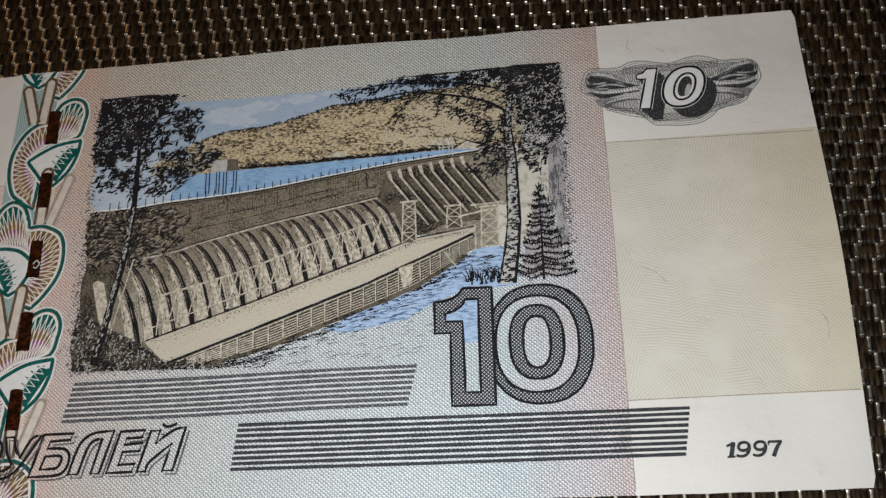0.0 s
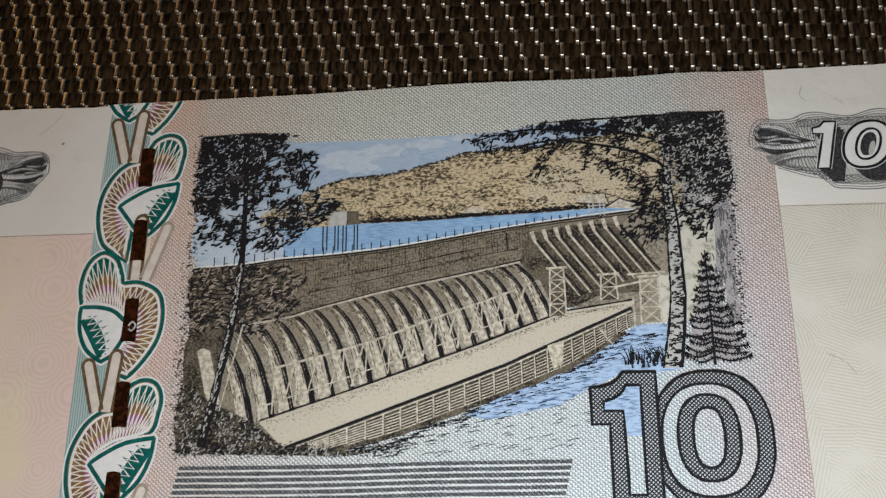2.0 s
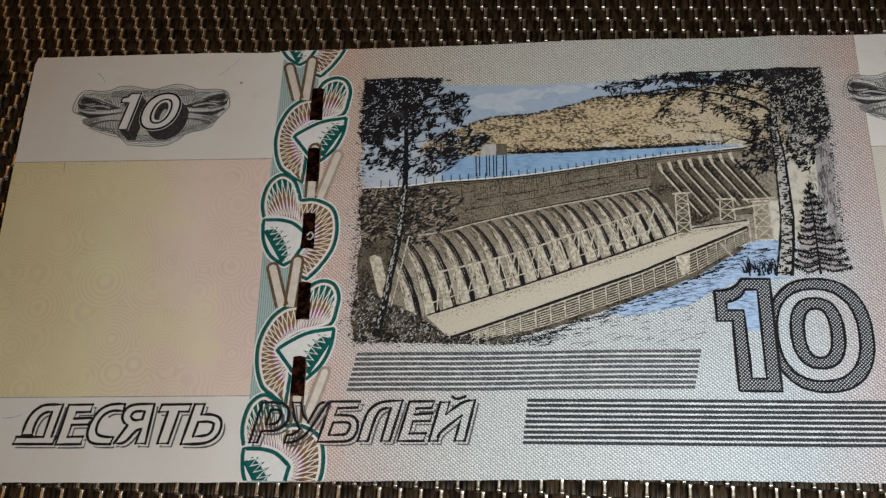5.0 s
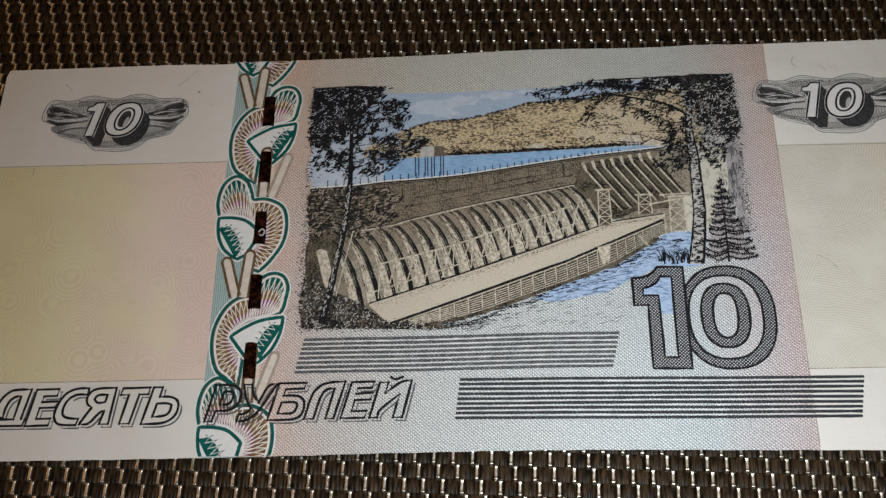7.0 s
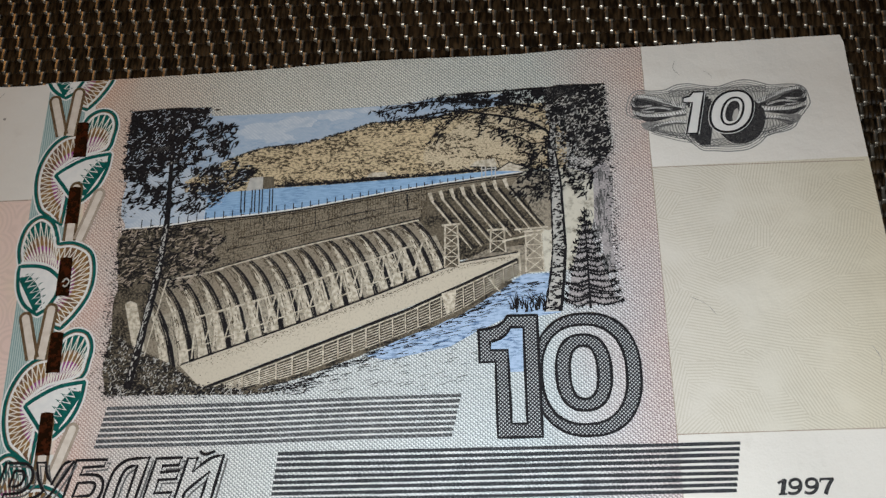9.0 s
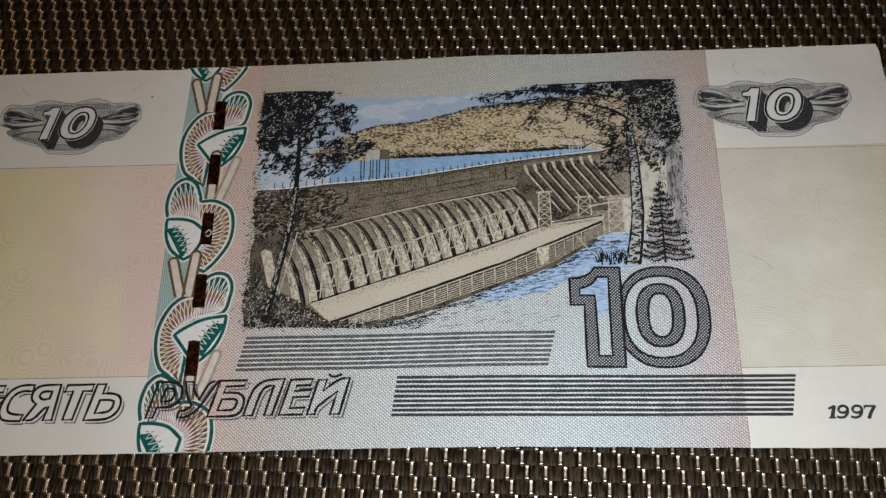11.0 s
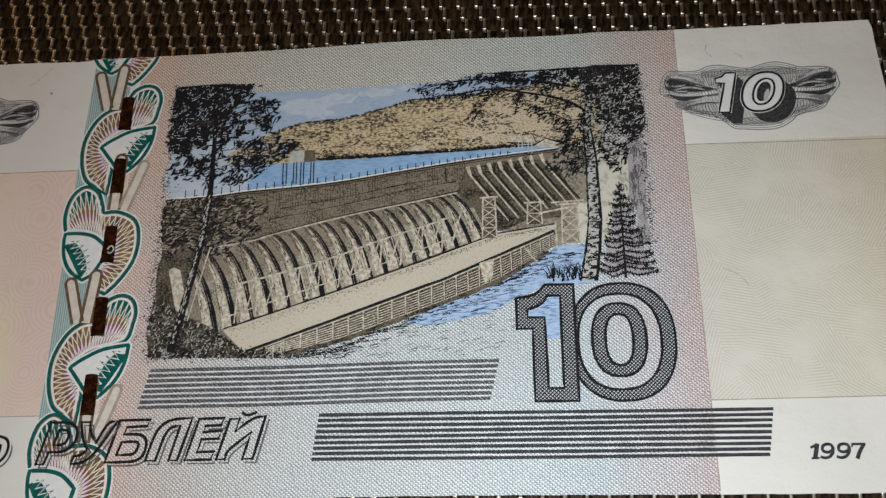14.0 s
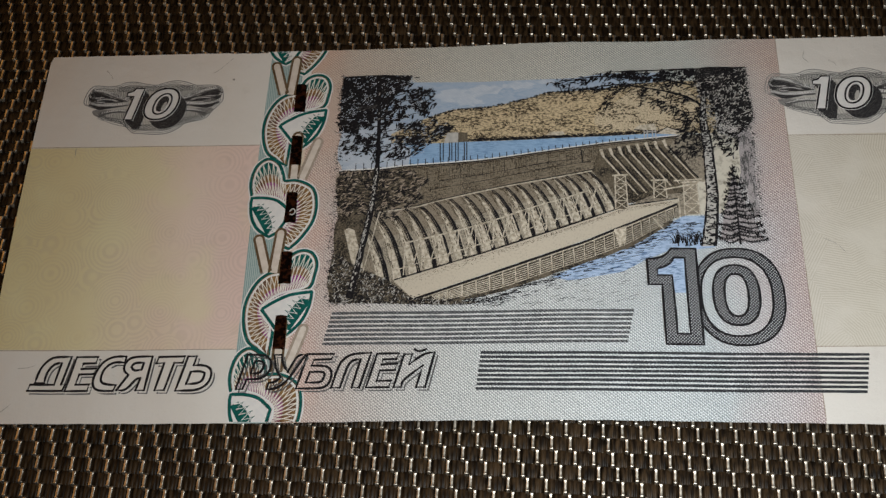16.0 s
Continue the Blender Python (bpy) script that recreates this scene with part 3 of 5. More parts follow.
def shell(poly, rim_line, root_line, lobe, dy):
    """A shell: coloured bars in bands between its root and its rim, laced over with pale lines, inside a green rim."""
    full = moved(poly, 0, dy)
    p = clip(full, 0.25, 64.95)
    if len(p) < 3:
        return
    sheet("shell", [p], FAN, band, 2, "brown and plum shell with a green rim")
    n = 66
    rim_pts, root_pts = evenly(moved(spline(rim_line, 5), 0, dy), n), evenly(moved(spline(root_line, 5), 0, dy), n)
    at = lambda k, f: (root_pts[k][0] + (rim_pts[k][0] - root_pts[k][0]) * f, root_pts[k][1] + (rim_pts[k][1] - root_pts[k][1]) * f)
    for name, mat, lo, hi, ks in (("plum_bar", PLUM, 0.0, 0.42, range(n - 1)), ("green_bar", GREEN, 0.64, 0.97, [k for k in range(n - 1) if lobe[0] <= k / n <= lobe[1]])):
        quads = [[at(k, lo), at(k, hi), at(k + 1, hi), at(k + 1, lo)] for k in ks]
        sheet(name, clipped(quads, 0.3, 64.9), mat, band, 2.5, fill=False)
    lines = []
    for k in range(1, n - 1, 2):
        for j in (-2, 2):
            lines.append([at(k, 0.93), at(max(0, min(n - 1, k + j // 2)), 0.50), at(max(0, min(n - 1, k + j)), 0.04)])
    tagged(sheet("fan_work", clipped(strokes(lines, 0.135), 0.3, 64.9), CREAM_LINE, band, 3, fill=False), kind="stuff")
    sheet("rim_gap", clipped(stroke(shrunk(full, 0.50), 0.34, closed=True), 0.3, 64.9), WHITE, band, 4, fill=False)
    sheet("rim_gap", clipped(stroke(shrunk(full, -0.28), 0.30, closed=True), 0.3, 64.9), WHITE, band, 4, fill=False)
    sheet("rim", clipped(stroke(full, 0.44, closed=True), 0.3, 64.9), GREEN, band, 5, fill=False)


def leaf(poly, teeth, dy):
    full = moved(poly, 0, dy)
    p = clip(full, 0.25, 64.95)
    if len(p) < 3:
        return
    sheet("leaf", [p], WHITE, band, 6, "white leaf with a green toothed edge")
    (ax, ay), (bx, by), (nx, ny) = teeth
    n = 6
    rise = lambda q, g: (ax + (bx - ax) * q + nx * g, ay + dy + (by - ay) * q + ny * g)
    high = lambda q: 0.35 + 1.0 * math.sin(math.pi * (0.06 + 0.80 * q)) ** 0.9
    bed = [[rise(k / 12, -0.2), rise((k + 1) / 12, -0.2), rise((k + 1) / 12, high((k + 1) / 12) * 0.75), rise(k / 12, high(k / 12) * 0.75)] for k in range(12)]
    bed += [[rise((k + 0.05) / n, 0.0), rise((k + 0.95) / n, 0.0), rise((k + 0.5) / n, high((k + 0.5) / n) * 1.30)] for k in range(n)]
    zig = [[rise(k / (2 * n), (0.02 if k % 2 == 0 else 0.92) * high(k / (2 * n))) for k in range(2 * n + 1)]]
    edge_bed = stroke([(ax - nx * 0.2, ay + dy - ny * 0.2), (bx - nx * 0.2, by + dy - ny * 0.2)], 0.75)
    sheet("teeth", clipped(bed + edge_bed, 0.3, 64.9), GREEN, band, 7, fill=False)
    sheet("tooth_line", clipped(strokes(zig, 0.30), 0.3, 64.9), WHITE, band, 7.5, fill=False)
    sheet("leaf_edge", clipped(stroke(shrunk(full, 0.02), 0.50, closed=True), 0.3, 64.9), GREEN, band, 8, fill=False)
    sheet("leaf_gap", clipped(stroke(shrunk(full, -0.38), 0.24, closed=True), 0.3, 64.9), WHITE, band, 7, fill=False)


def stick(a, b, w, mat, dy):
    a, b = (a[0], a[1] + dy), (b[0], b[1] + dy)
    dx, dz = b[0] - a[0], b[1] - a[1]
    l = math.hypot(dx, dz)
    dx, dz = dx / l, dz / l
    body = [(b[0] + dz * w / 2, b[1] - dx * w / 2)]
    cap = []
    for k in range(9):
        t = math.pi * k / 8
        c, s = math.cos(t) * w / 2, math.sin(t) * w / 2
        cap.append((a[0] + dz * c - dx * s + dx * w / 2, a[1] - dx * c - dz * s + dz * w / 2))
    line = body + cap + [(b[0] - dz * w / 2, b[1] + dx * w / 2)]
    p = clip(line, 0.25, 64.95)
    if len(p) < 3:
        return
    sheet("stick", [p], STICK, band, 9, "white stick with a brown outline")
    sheet("stick_edge", clipped(stroke(line, 0.40), 0.3, 64.9), mat, band, 10, fill=False)


for dy in (PERIOD, 0.0, -PERIOD):
    shell(SHELL_A, [(43.0, 43.3), (41.2, 44.2), (39.9, 45.4), (39.0, 48.2), (39.1, 51.5), (40.4, 54.3), (42.1, 55.8), (43.9, 56.3), (44.4, 57.3), (45.4, 59.0), (47.0, 59.8), (48.4, 59.3), (49.2, 57.9), (49.0, 56.0), (48.4, 54.2)],
          [(43.4, 46.2), (42.8, 48.4), (41.9, 50.2), (43.0, 51.6), (44.5, 52.6), (46.4, 53.3), (48.2, 53.8)], (0.62, 1.0), dy)
    shell(SHELL_B, [(38.2, 37.6), (37.8, 39.6), (38.5, 42.4), (40.1, 43.7), (41.9, 42.8), (42.8, 40.7), (43.3, 39.6), (45.3, 39.7), (47.6, 38.3), (48.4, 35.7), (48.0, 32.6), (46.4, 29.9), (44.7, 28.2), (43.2, 28.4)],
          [(39.0, 37.2), (41.0, 36.9), (42.6, 36.4), (44.2, 35.0), (44.3, 33.6), (43.6, 32.0), (43.0, 30.4)], (0.0, 0.36), dy)
    leaf(LEAF_A, ((45.5, 47.0), (48.4, 51.9), (-1.05, 0.62)), dy)
    leaf(LEAF_B, ((41.5, 30.6), (38.7, 35.4), (1.05, 0.62)), dy)
    stick((39.75, 62.6), (41.6, 56.3), 1.45, BROWN, dy)
    stick((43.4, 63.7), (42.75, 56.2), 1.5, BROWN, dy)
    stick((48.3, 47.6), (45.9, 40.2), 1.35, TAUPE, dy)
    stick((44.7, 48.8), (44.55, 40.2), 1.5, BROWN, dy)
for k, top in enumerate((58.1, 48.1, 37.7, 27.3, 16.7)):
    x0 = 43.62 + random.uniform(-0.04, 0.04)
    line = spline([(x0 + 0.1, top), (x0 + 0.9, top + 0.12), (x0 + 1.8, top - 0.05)], 3) + [(x0 + 1.9, top - 5.3)] + spline([(x0 + 1.8, top - 5.42), (x0 + 0.9, top - 5.32), (x0, top - 5.4)], 3)
    sheet("security_thread", [line], FOIL, note, 12, "dark red-brown foil thread window")
    if k == 2:
        sheet("thread_mark", strokes([spline([(44.4, 34.3), (44.9, 34.8), (45.3, 34.3), (44.9, 33.7), (44.5, 33.9)], 5)], 0.22), PALE, note, 13, fill=False)

# ---- view of the dam ----
HORIZON = [(60.0, 48.2), (63.4, 50.0), (67.0, 51.6), (70.1, 52.6), (75.9, 53.0), (79.2, 53.7), (83.0, 54.7), (85.4, 55.5), (91.5, 55.8), (94.8, 56.0), (97.0, 56.6), (102.0, 57.0), (107.0, 57.2), (112.0, 57.0)]
RAIL = [(51.8, 41.55), (58.0, 41.8), (63.0, 42.35), (70.0, 42.75), (77.0, 43.4), (87.4, 44.9), (96.0, 46.0), (106.0, 46.95)]
SHORE = [(60.0, 46.6), (66.0, 46.3), (72.8, 46.5), (80.0, 46.6), (87.4, 46.85), (96.0, 47.1), (106.0, 47.6)]
WALL_FOOT = [(53.0, 32.3), (58.6, 34.0), (64.5, 34.9), (67.6, 35.8), (77.1, 38.0), (84.6, 39.4), (92.1, 40.85)]
view = sheet("vignette", [[(52.2, 58.6), (63.0, 58.1), (74.0, 57.9), (90.0, 58.2), (95.0, 59.0), (104.0, 58.9), (104.0, 46.8), (95.0, 45.8), (52.2, 41.4)]], SKY, note, 1, "engraved colour view of a dam between trees")
for cx, cy, rx, ry in ((70.5, 55.3, 3.6, 1.3), (75.2, 56.3, 2.8, 0.9), (80.8, 57.0, 2.6, 0.7), (72.8, 54.0, 2.2, 0.7), (85.0, 57.6, 1.6, 0.4)):
    lump = [(cx + rx * math.cos(k * 0.4488) * (1 + 0.22 * math.sin(2.7 * k + cx)), cy + ry * math.sin(k * 0.4488) * (1 + 0.25 * math.cos(3.1 * k + cy))) for k in range(14)]
    sheet("cloud", [spline(lump, 4, True)], CLOUD_TINT, view, 1.5)
sheet("haze", [spline([(52.3, 42.0), (63.5, 42.7), (66.5, 45.6), (63.0, 49.0), (57.0, 51.0), (52.4, 50.0)], 4, True)], CLOUD_TINT, view, 1.3, "pale grey haze behind the birch")
sheet("hill", [spline(HORIZON, 6) + [(112.0, 47.0)] + spline(SHORE[::-1], 4)], HILL, view, 2, "ochre wooded hill")
sheet("hill_glade", [spline([(94.0, 48.2), (93.0, 51.0), (96.5, 53.5), (100.0, 56.0), (107.0, 56.4), (109.5, 52.0), (108.0, 48.0), (101.0, 47.9)], 5, True)], GLADE, view, 2.5, "pale open slope")
ridge, tufts = [], []
HX, HY = [p[0] for p in HORIZON], [p[1] for p in HORIZON]
SX, SY = [p[0] for p in SHORE], [p[1] for p in SHORE]
for k in range(420):
    x = random.uniform(67.0, 100.0)
    y = np.interp(x, HX, HY) - abs(random.gauss(0, 0.22)) + 0.10
    ridge += stroke([(x - 0.12, y - 0.10), (x, y + random.uniform(0.0, 0.16)), (x + 0.14, y - 0.06)], 0.12, rough=0.4)
for k in range(4200):
    x, y = random.uniform(62, 108), random.uniform(46.7, 57.0)
    top, low = np.interp(x, HX, HY), np.interp(x, SX, SY)
    # wooded folds run slantwise down the slope
    fold_line = 2.6 * noise.noise((x * 0.20 + y * 0.10, y * 1.0 - x * 0.05, 3.0)) + 0.8 * noise.noise((x * 0.9, y * 1.5, 6.0))
    if low < y < top - 0.15 and fold_line + 0.75 * math.exp(-(y - low) / 0.7) > random.uniform(-0.35, 0.65):
        r = random.uniform(0.10, 0.27)
        tufts += stroke([(x - r, y - 0.06), (x, y + random.uniform(-0.03, 0.18)), (x + r, y - 0.03)], 0.11, 0.17, rough=0.5)
for k in range(760):
    x = random.uniform(70.0, 106.0)
    y = np.interp(x, SX, SY) + abs(random.gauss(0, 0.25)) * (1.3 if x < 80 else 1.0)
    ridge += stroke([(x - 0.2, y), (x, y + 0.12), (x + random.uniform(0.1, 0.3), y)], 0.13, rough=0.4)
sheet("hill_stipple", tufts, SEPIA, view, 3, fill=False)
sheet("hill_woodland", ridge, INK, view, 3.5, fill=False)
sheet("lake", [spline(RAIL[2:], 5) + spline(SHORE[::-1], 4) + [(63.4, 45.6)]], LAKE, view, 3, "blue lake behind the dam")
sheet("shore_house", [[(85.1, 47.4), (85.7, 48.0), (87.7, 48.1), (88.0, 47.6), (87.4, 47.2)]], STONE, view, 5)
sheet("shore_house", [[(99.0, 48.2), (99.8, 48.9), (102.3, 49.2), (102.6, 48.4), (102.4, 47.9)]], STONE, view, 5)
sheet("shore_house", [[(102.4, 47.3), (104.3, 48.4), (106.9, 47.4), (106.6, 47.0)]], STONE, view, 5)
sheet("house_shadow", strokes([[(99.0, 48.1), (102.5, 47.8)], [(102.6, 49.1), (103.0, 47.9)], [(102.4, 47.3), (104.3, 48.5), (106.9, 47.5)], [(85.0, 47.3), (87.9, 47.2)]], 0.16, rough=0.3), INK, view, 6, fill=False)
sheet("gate_frame", strokes([[(x, 46.3), (x, 48.0)] for x in (100.6, 101.1, 101.9, 102.4)] + [[(100.5, 47.6), (102.6, 47.7)]], 0.16), PALE, view, 7, fill=False)
sheet("intake_tower", [[(69.1, 48.2), (70.9, 48.3), (70.9, 46.4), (68.6, 46.3)]], PALE, view, 4)
sheet("intake_tower", [[(70.9, 48.3), (72.4, 48.2), (72.5, 46.5), (70.9, 46.4)]], SHADE, view, 4)
legs = strokes([[(x, 46.4), (x + 0.05, 43.1)] for x in (68.0, 68.5, 69.5, 69.9, 70.5, 70.9, 71.9, 72.3)], 0.16)
sheet("intake_stilts", legs, INK, view, 5, fill=False)
sheet("dam_wall", [spline(RAIL[:-1], 5) + [(93.4, 44.4), (92.1, 40.85)] + spline(WALL_FOOT[::-1], 4)], WALL, view, 4, "grey-brown concrete dam wall")
rail = strokes([moved(spline(RAIL, 5), 0, -0.22)], 0.20) + strokes([moved(spline(RAIL, 5), 0, -0.52)], 0.12)
sheet("rail_shadow", rail, INK, view, 5, fill=False)
sheet("rail", stroke(moved(spline(RAIL, 5), 0, 0.03), 0.26, 0.16), WHITE, view, 5, fill=False)
posts = []
for k in range(40):
    x = 54.5 + k * 1.28 - 0.0035 * k * k
    y = np.interp(x, [p[0] for p in RAIL], [p[1] for p in RAIL])
    posts += stroke([(x, y), (x, y + 1.15 * (1 - k * 0.014))], 0.13) + (stroke([(x, y + 0.18), (x + 0.45, y + 0.24)], 0.11) if k % 2 else [])
sheet("rail_fence", posts, INK, view, 6, fill=False)
joints = []
for k in range(15):
    x = 66.0 + k * 1.75
    y = np.interp(x, [p[0] for p in RAIL], [p[1] for p in RAIL])
    joints += stroke([(x, y - 0.7), (x + 0.15, y - 3.0)], 0.07, rough=0.6)
joints += strokes([spline([(66.5, 37.9), (77.0, 39.7), (85.0, 41.4), (92.0, 42.5)], 5), spline([(68.0, 39.4), (78.0, 41.0), (84.0, 42.2), (90.0, 43.0)], 5), [(89.4, 44.4), (89.5, 42.0)], [(90.6, 44.6), (90.7, 42.2)]], 0.12, rough=0.5)
sheet("wall_ruling", joints, INK, view, 5, fill=False)
fine = []
for k in range(3400):
    x = random.uniform(59.0, 93.5)
    up, low = np.interp(x, [p[0] for p in RAIL], [p[1] for p in RAIL]) - 0.4, np.interp(x, [p[0] for p in WALL_FOOT], [p[1] for p in WALL_FOOT])
    y = low + (up - low) * (random.random() ** 0.75)
    if random.random() > 0.55 + 0.8 * noise.noise((x * 0.35, y * 0.6, 14.0)):
        continue
    x = round(x / 0.34) * 0.34 + random.uniform(-0.05, 0.05)
    l = random.uniform(0.12, 0.34)
    fine += stroke([(x, y), (x + 0.03, y + l)], 0.10, 0.07, rough=0.4) if k % 5 else stroke([(x, y), (x + l * 3.0, y + l * 0.5)], 0.08, 0.05, rough=0.4)
sheet("wall_hatching", fine, SEPIA, view, 5.5, fill=False)
sheet("wall_crest", [[(92.4, 45.6), (97.8, 46.1), (106.0, 46.95), (104.4, 45.0), (98.0, 44.9), (93.0, 44.0)]], WALL, view, 4.5)
sheet("bank_slope", [[(53.4, 31.6), (57.0, 32.6), (62.4, 22.6), (65.2, 19.3), (60.0, 19.6), (53.0, 24.0)]], SLOPE, view, 4)
# pipes below the wall
sheet("pipe_slope", [spline(WALL_FOOT[1:], 4) + [(94.4, 36.5), (97.0, 34.4), (93.2, 33.25), (87.2, 30.6), (77.0, 27.2), (62.0, 22.3), (55.0, 26.5), (54.0, 31.5)]], SLOPE, view, 5, "row of curved concrete pipes")


def pipe_line(s, off=0.0):
    tx, ty = 56.6 + 35.6 * s, np.interp(56.6 + 35.6 * s, [p[0] for p in WALL_FOOT], [p[1] for p in WALL_FOOT])
    bx, by = 61.6 + 34.6 * s, 22.3 + 12.0 * s
    cx, cy = tx + (bx - tx) * 0.45 + 1.0 * (1 - s * 0.5), ty + (by - ty) * 0.22
    out = []
    for k in range(11):
        t = k / 10
        out.append(((1 - t) ** 2 * tx + 2 * t * (1 - t) * cx + t * t * bx + off, (1 - t) ** 2 * ty + 2 * t * (1 - t) * cy + t * t * by))
    return out


PIPES = 17
foot_band = [pipe_line(v)[5] for v in np.linspace(-0.06, 1.0, 24)] + [pipe_line(v)[10] for v in np.linspace(1.0, -0.06, 24)]
sheet("pipe_foot", [foot_band], FOOT, view, 5.5)
for k in range(-1, PIPES):
    u = (k + 0.2) / PIPES
    s = u * (1.20 - 0.20 * u)
    w = 1.0 - 0.30 * s
    # the pipe's lower length stands in the light, its upper one is closely shaded
    pale = stroke(pipe_line(s, -0.10 * w)[3:], 0.25, 1.25 * w, rough=0.25) + stroke(pipe_line(s, 0.20 * w)[1:6], 0.10, 0.30 * w, rough=0.5)
    sheet("pipe", pale, STONE, view, 6, fill=False)
    dark = stroke(pipe_line(s, 0.66 * w), 0.13, 0.22 * w, rough=0.4) + stroke(pipe_line(s, 1.04 * w), 0.16, 0.52 * w, rough=0.35)
    rungs_a, rungs_b = evenly(pipe_line(s, 0.66 * w), 26), evenly(pipe_line(s, 1.04 * w), 26)
    for a, b in zip(rungs_a, rungs_b):
        if random.random() < 0.75:
            dark += stroke([a, b], 0.14, rough=0.4)
    streak = []
    for j in range(34):
        off, t = random.uniform(-0.75, 0.65) * w, random.random() ** 1.5
        q = evenly(pipe_line(s, off), 40)
        a = int(t * 34)
        streak += stroke(q[a:a + random.randint(2, 5)], 0.11, 0.07, rough=0.5)
    sheet("pipe_shading", streak, SEPIA, view, 6.5, fill=False)
    sheet("pipe_shadow", dark, INK, view, 7, fill=False)
sheet("slope_edge", stroke(moved(spline(WALL_FOOT[1:], 4), 0, -0.1), 0.20, rough=0.3), STONE, view, 8, fill=False)
sheet("slope_edge_shadow", stroke(moved(spline(WALL_FOOT[2:], 4), 0.1, 0.13), 0.15, rough=0.3), INK, view, 8, fill=False)
sheet("bank_pillar", [[(53.3, 30.9), (54.0, 31.3), (54.9, 30.9), (56.6, 24.6), (55.6, 23.4), (54.8, 25.2)]], STONE, view, 8)
# trusses in front of the pipes
truss = []
tr = [(63.0, 28.6), (67.5, 29.7), (72.5, 31.0), (77.0, 32.4), (82.0, 34.2), (88.0, 36.1), (91.5, 37.3)]
truss += stroke(spline(tr, 5), 0.26, 0.20, rough=0.3)
truss += stroke(moved(spline([(62.2, 24.2), (72.0, 27.4), (82.0, 30.7), (92.5, 34.6)], 6), 0, 0), 0.15, rough=0.4)
for k in range(11):
    s = k / 10.5
    x, y = 63.0 + 28.6 * s, np.interp(63.0 + 28.6 * s, [p[0] for p in tr], [p[1] for p in tr])
    low = 22.6 + (x - 61.5) * 0.338
    truss += stroke([(x, y), (x - 0.15, low)], 0.19, rough=0.3)
    truss += stroke([(x, y), (x + 1.25, low + 0.35)], 0.22, rough=0.3) + stroke([(x + 2.3, y + 0.6), (x + 1.0, low + 0.3)], 0.20, rough=0.3) + stroke([(x + 1.3, y + 0.3), (x + 2.5, low + 0.8)], 0.13, rough=0.3)
sheet("truss", truss, STONE, view, 9, fill=False)
# spillway
sheet("spillway", [[(93.2, 44.4), (98.0, 45.2), (103.7, 45.3), (106.2, 43.0), (108.4, 38.9), (105.5, 36.2), (102.0, 35.6), (97.6, 34.9), (95.6, 35.2), (94.3, 37.0), (92.1, 40.85)]], SHADE, view, 5, "dark spillway with pale piers")
for k in range(8):
    x, y = 93.6 + 1.42 * k, 43.9 + 0.22 * k
    piers = stroke([(x, y + 0.7), (x + 0.35, y - 0.6)], 0.55, 0.40) + stroke([(x + 0.2, y - 0.4), (x + 2.8 - 0.06 * k, y - 4.0 + 0.08 * k), (x + 5.4 - 0.12 * k, y - 7.6 + 0.16 * k)], 0.26, 0.18, rough=0.2)
    gaps = stroke([(x + 0.62, y - 0.4), (x + 3.2 - 0.06 * k, y - 4.0 + 0.08 * k), (x + 5.8 - 0.12 * k, y - 7.4 + 0.16 * k)], 0.20, 0.20, rough=0.4)
    sheet("pier", piers, STONE, view, 7, fill=False)
    sheet("pier_shadow", gaps, INK, view, 6, fill=False)
sheet("far_bank", [[(103.7, 45.6), (106.0, 46.9), (112.0, 47.3), (115.2, 46.0), (115.0, 40.0), (113.0, 33.0), (106.0, 32.7), (105.4, 36.3), (108.4, 38.9), (105.6, 43.2)]], BANK, view, 4, "pale bank beyond the spillway")
sheet("rock_face", [spline([(104.0, 45.4), (106.4, 46.6), (109.4, 46.6), (109.7, 42.0), (109.4, 38.6), (107.6, 39.4), (106.4, 42.6)], 4, True)], ROCK, view, 4.5, "grey-brown rock behind the spillway")
sheet("scrub", [spline([(114.0, 46.4), (117.0, 47.6), (117.6, 44.0), (117.0, 38.0), (117.2, 33.0), (116.2, 32.6), (115.6, 38.0), (114.2, 41.5)], 4, True)], SCRUB, view, 3, "grey hatched scrub")
smudge = []
for k in range(460):
    x, y = 116.0 + random.gauss(0, 0.75), random.uniform(32.8, 46.5)
    if noise.noise((x * 0.9, y * 0.35, 8.0)) + 0.25 > random.random() * 0.9:
        smudge += stroke([(x, y - 0.4), (x + random.uniform(-0.1, 0.1), y), (x + random.uniform(-0.15, 0.15), y + random.uniform(0.3, 0.7))], 0.10, 0.14, rough=0.5)
sheet("scrub_work", smudge, SOOT, view, 6, fill=False)
# deck and river front of the power house
sheet("deck", [[(61.4, 22.2), (64.3, 19.3), (77.4, 23.95), (90.5, 28.65), (104.9, 34.8), (105.3, 35.55), (97.2, 34.4), (87.2, 30.75), (75.0, 26.6)]], DECK, view, 10, "pale flat roof of the power house")
sheet("deck_end", [[(96.8, 34.2), (101.0, 36.2), (105.8, 36.6), (106.4, 32.8), (104.4, 32.2), (104.6, 34.9), (104.9, 35.6)]], ROCK, view, 6)
spots = []
for k in range(900):
    t = random.random() ** 0.8
    x = 62.0 + 42.0 * t
    y = np.interp(x, [61.5, 75.0, 87.2, 97.2, 105.2], [22.2, 26.5, 30.6, 34.2, 35.4]) - abs(random.gauss(0, 0.55)) * (1.0 - 0.6 * t) - 0.1
    spots += stroke([(x, y), (x + random.uniform(0.06, 0.14), y + 0.04)], 0.06, rough=0.4)
sheet("deck_stipple", spots, SEPIA, view, 10.5, fill=False)
